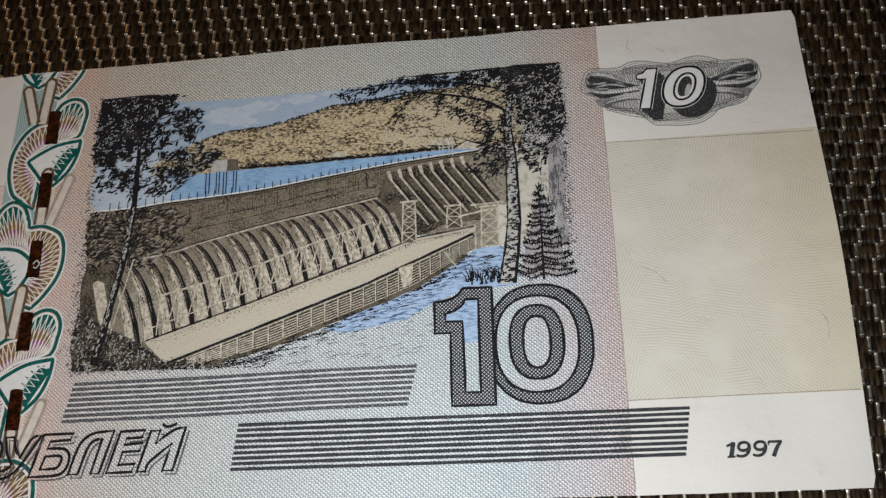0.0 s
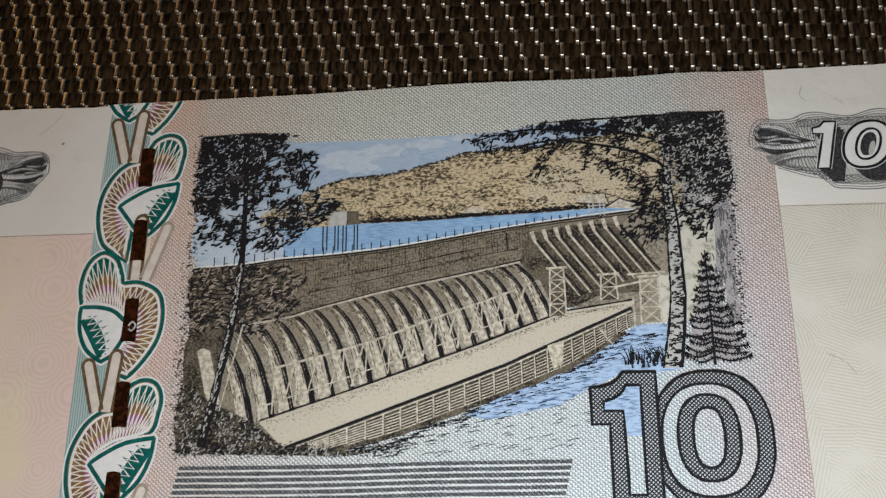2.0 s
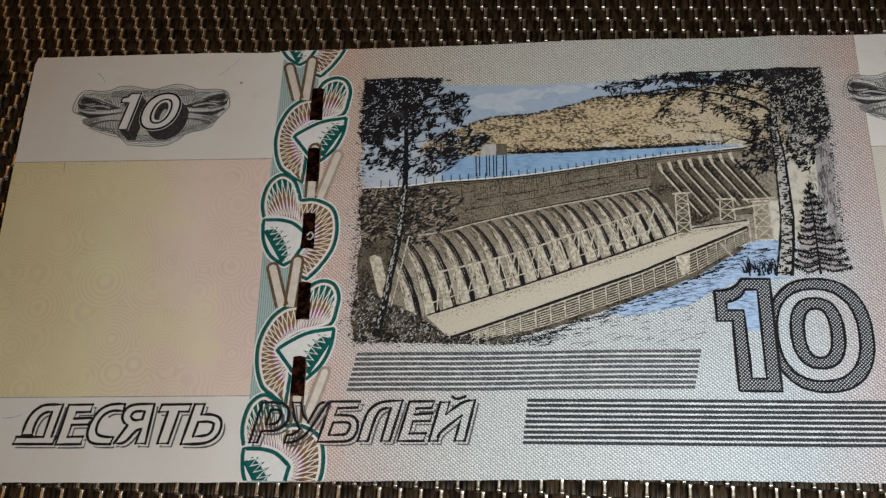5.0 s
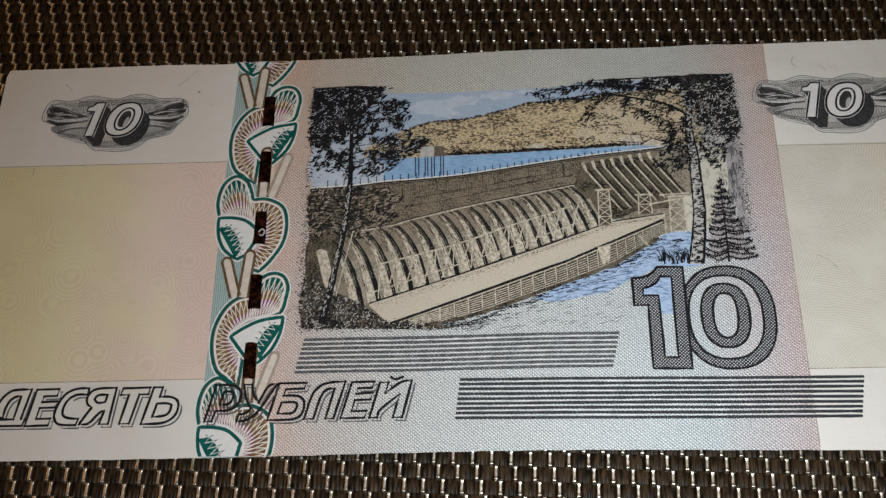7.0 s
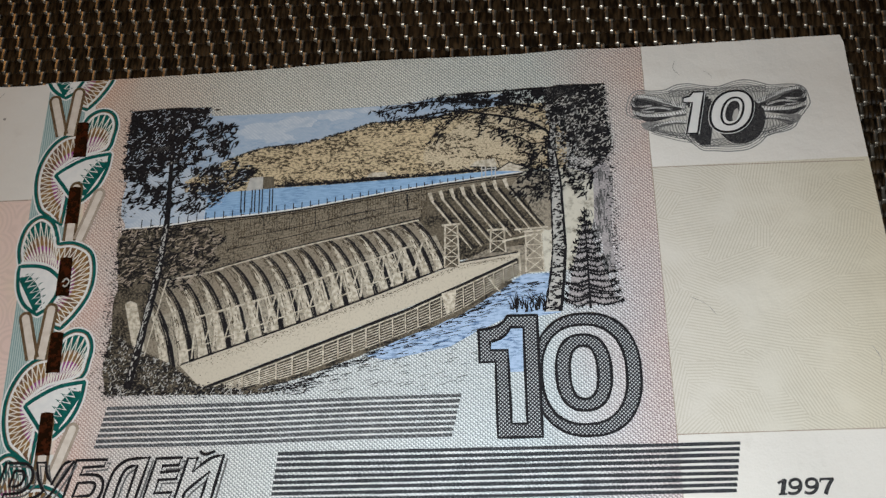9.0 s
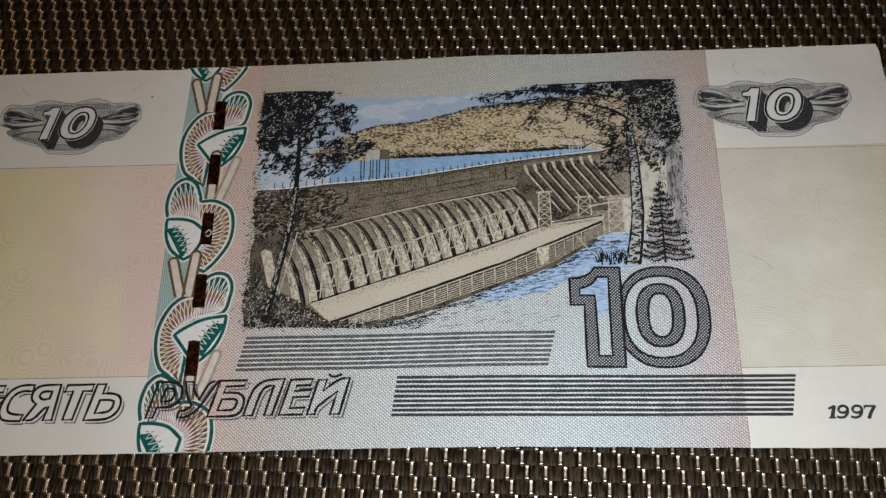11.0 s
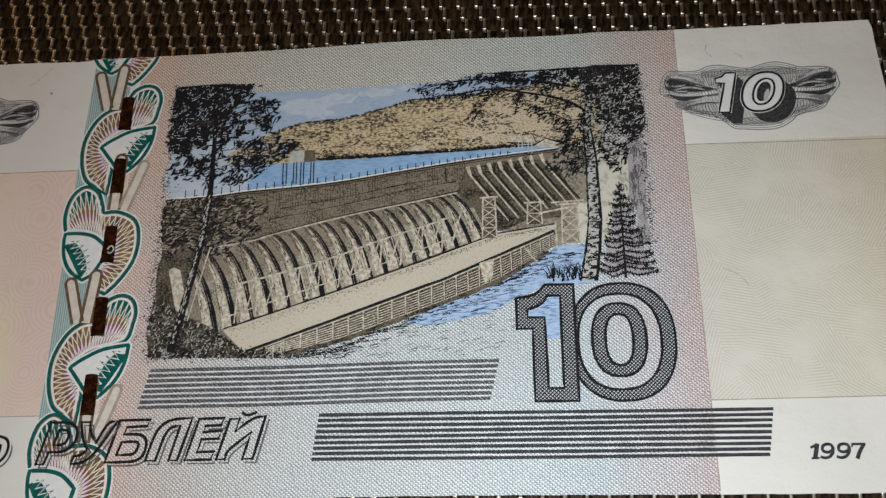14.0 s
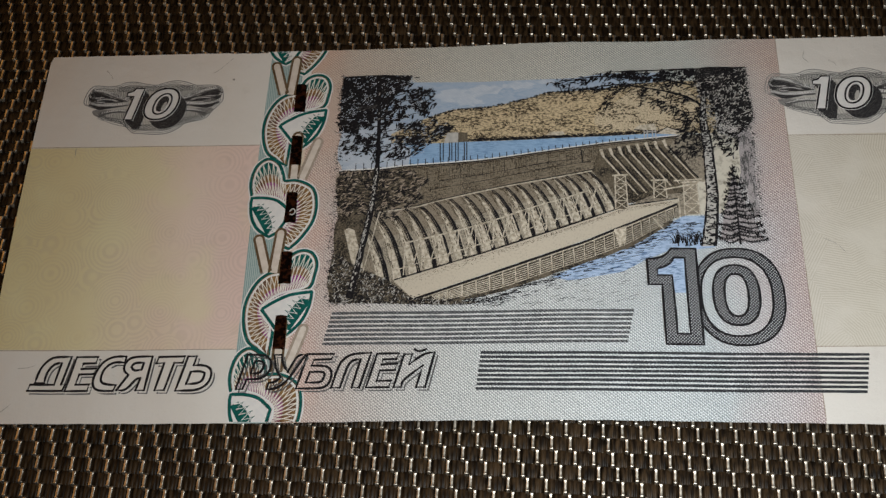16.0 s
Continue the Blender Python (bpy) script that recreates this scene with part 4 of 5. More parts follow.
sheet("deck_line", strokes([[(61.5, 22.4), (75.0, 26.75), (87.2, 30.9), (97.2, 34.5), (105.2, 35.65)]], 0.18, rough=0.4), INK, view, 11, fill=False)
front = [(64.4, 19.25), (77.4, 23.85), (90.5, 28.55), (104.95, 34.8), (105.0, 32.6), (97.0, 27.8), (90.4, 25.3), (77.4, 20.7), (70.0, 19.0)]
sheet("front_wall", [front], FRONT, view, 10, "dark river front with pale bars")
top_y = lambda x: np.interp(x, [64.3, 77.4, 90.5, 104.95], [19.25, 23.85, 28.55, 34.8])
low_y = lambda x: np.interp(x, [64.3, 70.0, 77.4, 90.4, 97.0, 105.0], [18.7, 19.0, 20.7, 25.3, 27.8, 32.6])
sheet("front_edge", strokes([[(x, top_y(x) - 0.12) for x in np.linspace(64.6, 104.8, 30)]], 0.30, rough=0.3), INK, view, 11, fill=False)
sheet("front_ledge", strokes([[(x, top_y(x) - 0.48) for x in np.linspace(66.0, 104.8, 30)]], 0.18, rough=0.3), STONE, view, 11, fill=False)
slats = []
x = 67.4
while x < 104.6:
    w = 2.25 - (x - 67.0) * 0.029
    for j in range(1, 8):
        f = 0.04 + j * 0.128
        a, b = x + 0.2, x + w - 0.1
        slats += stroke([(a, top_y(a) - 0.5 - (top_y(a) - low_y(a)) * f * 0.85), (b, top_y(b) - 0.5 - (top_y(b) - low_y(b)) * f * 0.85)], 0.155 - (x - 67) * 0.0015)
    sheet("column", stroke([(x, top_y(x) - 0.5), (x + 0.05, low_y(x) + 0.1)], 0.24 - (x - 67) * 0.003), STONE, view, 12, fill=False)
    x += w
sheet("slat_work", slats, STONE, view, 11, fill=False)
sheet("quay", strokes([[(x, low_y(x) - 0.25) for x in np.linspace(69.0, 104.0, 30)]], 0.55, rough=0.35), SHADE, view, 11, fill=False)
sheet("gate_pier", [[(95.0, 30.4), (96.9, 31.0), (96.7, 28.2), (95.6, 27.6)]], STONE, view, 12)


def mast(x0, x1, y0, y1, bays):
    """An open lattice tower."""
    q = strokes([[(x0, y0), (x0 + 0.15, y1)], [(x1, y0), (x1 - 0.15, y1)]], 0.20) + strokes([[(x0 - 0.3, y1), (x1 + 0.3, y1 + 0.08)]], 0.28)
    for k in range(bays):
        a, b = y0 + (y1 - y0) * k / bays, y0 + (y1 - y0) * (k + 1) / bays
        q += strokes([[(x0, a), (x1, b)], [(x1, a), (x0, b)], [(x0, b), (x1, b)]], 0.13)
    return q


for m in ((95.45, 97.35, 33.9, 39.8, 4), (101.4, 103.4, 35.7, 38.8, 2), (105.9, 108.2, 32.8, 38.4, 3)):
    sheet("mast_shade", [[(m[0], m[2]), (m[1], m[2]), (m[1], m[3]), (m[0], m[3])]], SHADE if m[0] < 105 else ROCK, view, 11)
    sheet("lattice_mast", mast(*m), STONE, view, 12, "pale lattice mast", fill=False)
sheet("crane_beam", strokes([[(104.6, 38.7), (109.0, 38.9)], [(103.0, 37.2), (108.4, 38.2)], [(105.1, 36.0), (105.2, 33.0)]], 0.24), STONE, view, 12, fill=False)
# river
sheet("river", [[(105.6, 32.6), (109.6, 32.6), (110.0, 27.3), (106.9, 26.9), (103.2, 26.9), (101.0, 25.9), (99.3, 25.2), (96.0, 23.4), (88.0, 22.0), (85.4, 22.6), (90.4, 25.0), (97.0, 27.5), (104.9, 32.2)]], RIVER, view, 4, "blue river with engraved ripples")
ripple = []
for k in range(3200):
    x, y = random.uniform(70.0, 108.0), random.uniform(17.9, 31.5)
    up = low_y(min(x, 104.9)) - 0.5
    if y > up or y < 17.6 + max(0.0, (x - 96.0)) * 0.95:
        continue
    near = math.exp(-(up - y) / 1.3)
    if random.random() > 0.07 + 0.95 * near:
        continue
    l = random.uniform(0.5, 1.5)
    ripple += stroke(spline([(x - l / 2, y - l * 0.10), (x, y + 0.07), (x + l / 2, y + l * 0.12)], 3), 0.05, 0.06 + 0.14 * near, rough=0.4)
sheet("ripple_work", ripple, INK, view, 6, fill=False)


# ---- engraved trees ----
def leaves(count, area, size, aim, keep):
    """Many small engraved leaves inside an outline; keep(x, y) thins them out."""
    out, xs, ys = [], [p[0] for p in area], [p[1] for p in area]
    while len(out) < count:
        x, y = random.uniform(min(xs), max(xs)), random.uniform(min(ys), max(ys))
        if not inside((x, y), area) or random.random() > keep(x, y):
            continue
        a = aim + random.gauss(0, 0.55)
        l, w = size * random.uniform(0.7, 1.8), size * random.uniform(0.26, 0.50)
        c, s = math.cos(a), math.sin(a)
        shape = ((-1, 0), (-0.4, -0.8), (0.4, -0.7), (1, 0), (0.35, 0.8), (-0.45, 0.6))
        out.append([(x + u * l * c * 0.5 - v * w * s * 0.5, y + u * l * s * 0.5 + v * w * c * 0.5) for u, v in shape])
    return out


def cloudy(f, seed, base, gain):
    return lambda x, y: base + gain * noise.noise((x * f, y * f, seed))


CROWN_L = [(51.6, 59.4), (61.0, 59.5), (64.4, 58.9), (63.0, 57.6), (66.8, 56.2), (64.6, 54.6), (67.4, 52.6), (66.6, 50.8), (70.2, 49.6), (69.4, 47.8), (66.6, 46.6), (65.6, 44.6), (62.4, 43.3), (59.6, 42.4), (56.4, 43.4), (55.6, 46.0), (53.0, 44.2), (52.0, 46.0), (51.2, 50.0), (51.4, 55.0)]
q = leaves(1250, CROWN_L, 0.98, 0.55, lambda x, y: 0.30 + 1.5 * noise.noise((x * 0.6 - y * 0.2, y * 0.8, 1.0)) + 0.05 * (y - 50.0) - 0.02 * (x - 57.0))
q += leaves(420, [(51.6, 59.4), (60.5, 59.5), (60.0, 55.0), (57.0, 50.5), (52.0, 49.0), (51.4, 55.0)], 0.62, 0.5, cloudy(0.7, 7.0, 0.6, 0.8))
q += leaves(330, [(62.0, 47.0), (64.5, 49.6), (70.3, 49.6), (68.5, 47.2), (64.0, 45.0)], 0.62, 0.4, cloudy(0.8, 2.0, 0.6, 0.9))
q += leaves(90, [(63.0, 52.0), (67.4, 52.6), (66.8, 56.2), (62.0, 57.0)], 0.75, 0.45, cloudy(0.8, 3.0, 0.6, 0.9))
for k in range(10):
    y = 44.3 + k * 1.45 + random.uniform(-0.3, 0.3)
    l = random.uniform(2.2, 6.5) * (1.15 if k < 10 else 0.7)
    x0 = 57.95
    q += stroke(spline([(x0, y), (x0 + l * 0.5, y + l * random.uniform(0.05, 0.2)), (x0 + l, y + l * random.uniform(0.3, 0.55))], 4), 0.20, 0.06, rough=0.4)
    l = random.uniform(2.2, 5.2)
    q += stroke(spline([(x0, y - 0.3), (x0 - l * 0.4, y + random.uniform(-0.6, 0.1)), (x0 - l * 0.95, y + l * random.uniform(-0.2, 0.25))], 4), 0.20, 0.06, rough=0.4)
q += leaves(170, [(52.0, 45.0), (56.0, 42.8), (62.6, 43.2), (65.8, 45.6), (62.0, 47.6), (53.0, 48.6)], 0.80, 0.5, cloudy(0.7, 51.0, 0.4, 1.1))
q += stroke([(51.7, 59.3), (56.0, 59.4), (61.0, 59.45)], 0.22, rough=0.5)
sheet("crown_shade", [spline([(51.6, 59.45), (51.6, 59.45), (60.6, 59.45), (61.2, 56.6), (59.6, 54.0), (58.8, 51.0), (56.0, 50.2), (53.6, 48.4), (51.6, 49.4), (51.4, 54.0), (51.6, 59.45)], 4, True)], NIGHT, view, 13)
sheet("tree_crown", clipped(q, 40.0, 59.45), INK, view, 14, "black engraved crown of a birch", fill=False)
sheet("crown_light", leaves(620, CROWN_L, 0.34, 0.6, cloudy(0.7, 17.0, 0.4, 0.9)), CLOUD_TINT, view, 14.5, fill=False)
trunk = stroke(spline([(57.75, 59.4), (57.9, 52.0), (58.05, 44.0), (57.9, 40.0)], 8), 0.45, 0.85, rough=0.12)
trunk += stroke(spline([(57.9, 40.5), (57.6, 36.0), (56.8, 31.0), (55.7, 24.5), (54.7, 19.4)], 8), 0.80, 1.10, rough=0.15)
sheet("tree_trunk", trunk, INK, view, 15, "black birch trunk with pale bark marks", fill=False)
marks = []
for k in range(110):
    t = random.random()
    y = 20.5 + (t * 21.0 if k % 7 else t * 36.0)
    x = np.interp(y, [19.4, 24.5, 31.0, 36.0, 40.5, 52.0, 59.4], [54.7, 55.7, 56.8, 57.6, 57.95, 57.9, 57.75])
    w = 0.25 if y > 40 else 0.42
    x += random.uniform(-w, w * 0.2)
    marks += stroke([(x, y), (x + random.uniform(0.05, 0.22), y + random.uniform(0.15, 0.65))], 0.07, 0.16, rough=0.4)
sheet("bark_grain", marks, PALE, view, 16, fill=False)
sheet("trunk_light", stroke([(58.75, 34.0), (57.6, 28.5), (56.6, 23.6)], 0.24, 0.18, rough=0.3), STONE, view, 16, fill=False)
LOW_L = [(51.4, 41.4), (60.0, 41.6), (64.0, 41.2), (66.4, 39.4), (64.6, 37.8), (65.6, 36.4), (62.6, 33.9), (61.0, 32.2), (58.6, 33.2), (55.0, 33.6), (52.0, 33.0), (51.6, 37.0)]
q = leaves(760, LOW_L, 0.62, 0.3, cloudy(0.7, 4.0, 0.5, 0.9))
for k in range(9):
    q += stroke(spline([(57.8, 34.5 + k * 0.7), (55.6, 35.4 + k * 0.5), (52.6 + 0.2 * k, 34.2 + k * 0.8)], 4), 0.22, 0.08, rough=0.3)
sheet("low_bough", q, INK, view, 14, fill=False)
sheet("bough_light", leaves(300, LOW_L, 0.50, 0.5, cloudy(0.8, 27.0, 0.45, 0.9)), TAUPE, view, 14.5, fill=False)
sheet("bough_shade", [spline([(52.2, 41.0), (60.0, 41.2), (64.6, 39.2), (63.6, 36.0), (58.0, 33.8), (53.0, 31.5), (51.9, 36.0)], 4, True)], SHADE, view, 13)
sheet("bank_shade", [spline([(52.2, 33.0), (56.0, 33.9), (57.0, 31.0), (55.0, 26.0), (53.0, 23.0), (51.8, 28.0)], 4, True)], SHADE, view, 7)
THICKET = [(51.8, 27.0), (54.0, 25.6), (57.0, 24.0), (60.0, 22.6), (62.4, 20.8), (64.6, 19.2), (70.0, 18.9), (74.5, 18.6), (70.0, 18.2), (60.0, 18.5), (51.9, 18.7), (51.2, 22.0)]
sheet("thicket_shade", [THICKET], SHADE, view, 11)
sheet("thicket", leaves(900, THICKET, 0.42, 0.2, cloudy(0.9, 5.0, 0.6, 0.8)), INK, view, 13, "dark undergrowth", fill=False)
sheet("thicket_light", leaves(330, THICKET, 0.34, 0.9, cloudy(0.9, 9.0, 0.4, 0.8)), PALE, view, 14, fill=False)

CROWN_R = [(100.0, 59.2), (117.6, 59.4), (117.4, 55.0), (118.2, 51.0), (117.3, 47.4), (114.2, 47.0), (113.8, 44.6), (112.0, 46.4), (109.4, 46.2), (109.0, 49.0), (108.0, 51.6), (106.8, 54.0), (104.0, 55.4), (102.0, 57.0), (98.6, 57.8)]
q = leaves(1000, CROWN_R, 0.55, 0.4, lambda x, y: 0.30 + 1.1 * noise.noise((x * 0.55, y * 0.6, 21.0)) + 0.05 * (x - 110.0) + 0.02 * (y - 52))
q += leaves(820, [(108.4, 59.2), (117.6, 59.4), (117.4, 55.0), (118.1, 51.0), (117.0, 47.8), (113.0, 48.4), (111.0, 51.0), (109.6, 55.0)], 0.52, 0.6, cloudy(0.7, 12.0, 0.6, 0.8))
BOUGHS = ([(109.8, 51.8), (109.3, 52.9), (106.2, 54.6), (101.4, 55.8), (97.0, 56.6), (92.6, 56.0), (89.0, 55.8)],
          [(108.0, 56.4), (103.0, 57.6), (98.2, 57.9), (94.2, 58.2), (91.6, 58.0), (88.6, 57.4), (86.3, 56.6)],
          [(109.6, 51.2), (107.4, 51.0), (106.0, 51.9), (104.2, 52.4)], [(107.6, 53.9), (104.4, 53.2), (102.4, 53.4)],
          [(101.4, 55.8), (100.6, 54.4), (100.4, 53.2)], [(97.4, 56.5), (96.4, 55.0), (94.3, 52.7)], [(109.8, 47.6), (107.8, 48.2), (106.2, 47.6)])
for line, w in zip(BOUGHS, (0.46, 0.34, 0.24, 0.20, 0.18, 0.16, 0.20)):
    q += stroke(spline(line, 6), w, 0.12, rough=0.3)
# leaf tufts hang along the boughs
for line, count in ((BOUGHS[0][2:], 30), (BOUGHS[1], 62), (BOUGHS[2], 9), (BOUGHS[3], 8), (BOUGHS[4], 7), (BOUGHS[5], 12), (BOUGHS[6], 9)):
    for x, y in evenly(spline(line, 6), count):
        x, y = x + random.uniform(-0.5, 0.5), y + random.uniform(-0.75, 0.35)
        spot = [(x - 0.7, y - 0.7), (x + 0.7, y - 0.6), (x + 0.8, y + 0.45), (x - 0.7, y + 0.4)]
        q += leaves(random.randint(2, 5), spot, 0.66, random.uniform(0.2, 1.1), lambda a, b: 1.0)
for cx, cy in ((105.3, 51.4), (104.0, 51.7), (106.6, 50.4), (107.4, 48.8), (105.0, 44.2), (106.6, 44.0), (107.6, 43.2), (106.0, 46.0), (108.4, 45.4), (107.4, 46.8), (104.6, 43.6), (102.6, 52.6), (108.6, 43.8), (108.4, 50.0)):
    q += leaves(9, [(cx - 0.9, cy - 0.9), (cx + 0.8, cy - 0.7), (cx + 0.8, cy + 0.8), (cx - 0.7, cy + 0.7)], 0.66, 0.9, lambda a, b: 1.0)
q += leaves(250, [(93.5, 59.0), (110.0, 59.3), (109.0, 57.4), (101.0, 57.4), (96.0, 58.0)], 0.74, 0.45, cloudy(0.6, 31.0, 0.5, 0.9))
sheet("crown_shade", [spline([(109.6, 59.3), (117.4, 59.4), (117.4, 59.4), (117.4, 59.4), (117.3, 55.0), (118.0, 51.0), (116.8, 48.2), (114.2, 49.0), (112.6, 51.5), (110.4, 54.5)], 4, True)], NIGHT, view, 16.5)
q += stroke([(95.0, 59.05), (108.0, 59.3), (117.5, 59.4)], 0.20, rough=0.6)
q += leaves(110, [(111.0, 47.6), (115.6, 47.4), (114.8, 43.4), (113.2, 42.6), (112.0, 44.6)], 0.68, 0.5, cloudy(0.8, 43.0, 0.5, 0.9))
q += leaves(170, [(104.8, 43.4), (109.6, 42.8), (110.2, 49.0), (107.6, 51.0), (105.6, 47.0)], 0.62, 0.5, cloudy(0.8, 47.0, 0.4, 1.1))
q += leaves(90, [(109.0, 44.0), (111.8, 44.0), (112.2, 52.0), (109.0, 52.0)], 0.62, 0.5, cloudy(0.8, 41.0, 0.5, 0.9))
sheet("tree_crown", q, INK, view, 17, "black engraved crown of a tall tree", fill=False)
sheet("crown_light", leaves(420, CROWN_R[1:8] + [(110.0, 50.0), (109.0, 57.0)], 0.40, 0.6, cloudy(0.8, 19.0, 0.4, 0.9)), PALE, view, 17.5, fill=False)
mid = lambda y: np.interp(y, [27.4, 32.0, 36.0, 44.5, 50.0, 59.0], [109.1, 109.9, 110.35, 110.35, 110.0, 110.9])
wid = lambda y: np.interp(y, [27.4, 33.0, 46.0, 52.0, 59.0], [2.3, 1.95, 1.5, 0.9, 0.4])
ys = list(np.linspace(27.4, 59.0, 90))
sheet("tree_trunk", [[(mid(a) - wid(a) / 2, a), (mid(a) + wid(a) / 2, a), (mid(b) + wid(b) / 2, b), (mid(b) - wid(b) / 2, b)] for a, b in zip(ys, ys[1:])], PALE, view, 15, "pale birch trunk with black bark bands", fill=False)
bark = []
for k in range(210):
    y = random.uniform(27.4, 57.0)
    m, w = mid(y), wid(y)
    x = m - w / 2 + random.uniform(0.0, 0.62) * w
    l = random.uniform(0.2, 0.7) * w * 0.6
    bark += stroke(spline([(x, y), (x + l * 0.5, y + random.uniform(-0.15, 0.2)), (x + l, y + random.uniform(-0.1, 0.12))], 2), 0.10, 0.24, rough=0.4)
bite = [0.30 + 0.16 * noise.noise((y * 1.1, 0.0, 5.0)) for y in ys]
bark += [[(mid(a) + wid(a) * c, a), (mid(a) + wid(a) / 2, a), (mid(b) + wid(b) / 2, b), (mid(b) + wid(b) * d, b)] for a, b, c, d in zip(ys, ys[1:], bite, bite[1:])]
bark += stroke([(mid(y) - wid(y) * 0.48, y) for y in ys], 0.26, 0.2, rough=0.5)
sheet("bark_pattern", bark, INK, view, 16, fill=False)
needles = stroke([(113.75, 27.6), (113.75, 41.4)], 0.34, 0.14)
for k in range(21):
    for sgn in (-1, 1):
        y = 40.7 - k * 0.61 + random.uniform(-0.22, 0.22)
        l = (0.30 + 0.180 * k) * random.uniform(0.72, 1.15)
        bend = [(113.75, y), (113.75 + sgn * l * 0.5, y - l * random.uniform(0.08, 0.20)), (113.75 + sgn * l, y + l * random.uniform(-0.16, 0.10))]
        twig = spline(bend, 6)
        needles += stroke(twig, 0.26, 0.12, rough=0.4)
        for j in range(6 + int(l * 17.0)):
            x, z = twig[random.randrange(1, len(twig))]
            needles += stroke([(x, z), (x + sgn * random.uniform(0.02, 0.30), z + random.uniform(-0.40, 0.40))], 0.15, 0.08)
needles = [p for p in needles if min(v[0] for v in p) > 109.9]
sheet("fir_shade", [[(113.75, 40.0), (114.6, 36.6), (116.0, 32.4), (117.2, 28.4), (113.7, 27.9), (110.9, 28.4), (111.8, 33.0), (112.9, 36.8)]], SCRUB, view, 14.5)
sheet("fir_tree", needles, INK, view, 17, "small black fir tree", fill=False)
reeds = []
for k in range(34):
    x, y = random.uniform(103.6, 109.0), random.uniform(27.4, 28.6)
    reeds += stroke(spline([(x, y), (x + random.uniform(-0.2, 0.2), y + 0.7), (x + random.uniform(-0.7, 0.5), y + random.uniform(0.8, 2.0))], 3), 0.24, 0.08)
sheet("reed_clump", reeds, INK, view, 17, fill=False)
dots = []
for k in range(1500):
    e = random.random()
    if e < 0.4:
        x, y = 51.9 + abs(random.gauss(0, 0.7)) * (-1 if random.random() < 0.7 else 1), random.uniform(19.0, 58.5)
    elif e < 0.6:
        x, y = 117.4 + random.gauss(0, 0.45), random.uniform(30.0, 58.5)
    else:
        x, y = random.uniform(51.5, 78.0), 18.9 + random.gauss(0, 0.35)
    r = random.uniform(0.05, 0.13)
    dots.append([(x - r * 1.6, y), (x, y - r * 0.7), (x + r * 1.6, y + r * 0.3), (x, y + r * 0.8)])
sheet("edge_stipple", dots, INK, view, 13, fill=False)
sheet("bare_bush", strokes([spline([(102.6, 30.2), (101.6, 31.4), (100.8 + 0.5 * k, 32.6 - 0.12 * k)], 4) for k in range(4)], 0.15, 0.07), STONE, view, 17, fill=False)

# ---- big figures ----
ten = tagged(new("numeral_ten"), "large cross-hatched figure ten")
ten.parent = note
ONE_OUT = spline([(99.64, 25.3), (101.3, 25.5), (102.6, 26.1), (103.3, 27.0)], 4) + [(107.0, 26.95), (107.03, 11.68), (101.66, 11.74), (101.66, 21.12), (99.66, 21.14)]
ONE_IN = spline([(101.05, 23.72), (102.3, 24.1), (103.2, 24.8), (103.6, 25.5)], 4) + [(105.25, 25.45), (105.24, 13.34), (103.37, 13.38), (103.2, 22.62), (101.04, 22.66)]
ZERO = [oval(112.78, 19.25, 6.52, 7.66, 56, 2.35), oval(112.42, 19.25, 5.17, 6.24, 56, 2.35), oval(112.37, 19.46, 3.37, 4.76, 56, 2.4), oval(112.38, 19.44, 1.70, 3.32, 56, 2.5)]
sheet("figure_zero", ring(ZERO[0], ZERO[1]) + ring(ZERO[2], ZERO[3]), CROSS, ten, 18, fill=False)
sheet("zero_field", ring(ZERO[1], ZERO[2]), PAPER, ten, 18, fill=False)
sheet("zero_centre", [ZERO[3]], PAPER, ten, 18)
for w, line in ((0.30, ZERO[0]), (0.34, ZERO[1]), (0.34, ZERO[2]), (0.34, ZERO[3])):
    sheet("zero_outline", stroke(line, w, closed=True, rough=0.15), INK, ten, 19, fill=False)
sheet("figure_one", [ONE_OUT], CROSS, ten, 20)
sheet("one_field", [ONE_IN], PAPER, ten, 21)
sheet("one_water", [clip(ONE_IN, 19.8, 26.0)], RIVER, ten, 22)
for line in (ONE_OUT, ONE_IN):
    sheet("one_outline", stroke(line, 0.34, closed=True, rough=0.12), INK, ten, 23, fill=False)

# ---- ruled bars ----
for k in range(9):
    y0, y1 = 10.75 - k * 0.69, 10.30 - k * 0.69
    xs0, xs1 = 74.65 - k * 0.085, 130.15 - k * 0.13
    mid_pts = [(xs0 + (xs1 - xs0) * t, y0 + (y1 - y0) * t - 0.05 + 0.03 * math.sin(6 * t + k)) for t in np.linspace(0, 1, 30)]
    sheet("ruled_bar", stroke(mid_pts, 0.42, rough=0.12), STRIPE, note, 3, fill=False)
    if k < 8:
        sheet("bare_line", stroke(moved(mid_pts, -0.05, -0.345), 0.08, rough=0.7), WHITE, note, 2, fill=False)
for k in range(8):
    y = 17.0 - k * 0.69
    xs0, xs1 = 52.25 - k * 0.16, 97.3 - k * 0.17
    mid_pts = [(xs0 + (xs1 - xs0) * t, y + 0.05 * math.sin(9 * t + 1.3) + 0.22 * t) for t in np.linspace(0, 1, 30)]
    sheet("fine_ruled_bar", stroke(mid_pts, 0.42, rough=0.14), SOFT_STRIPE, note, 3, fill=False)
    if k < 7:
        sheet("bare_line", stroke(moved(mid_pts, -0.08, -0.345), 0.09, rough=0.7), WHITE, note, 2, fill=False)


# ---- lettering ----
words = tagged(new("value_words"), "slanting outlined capital letters with a soft shadow")
words.parent = note
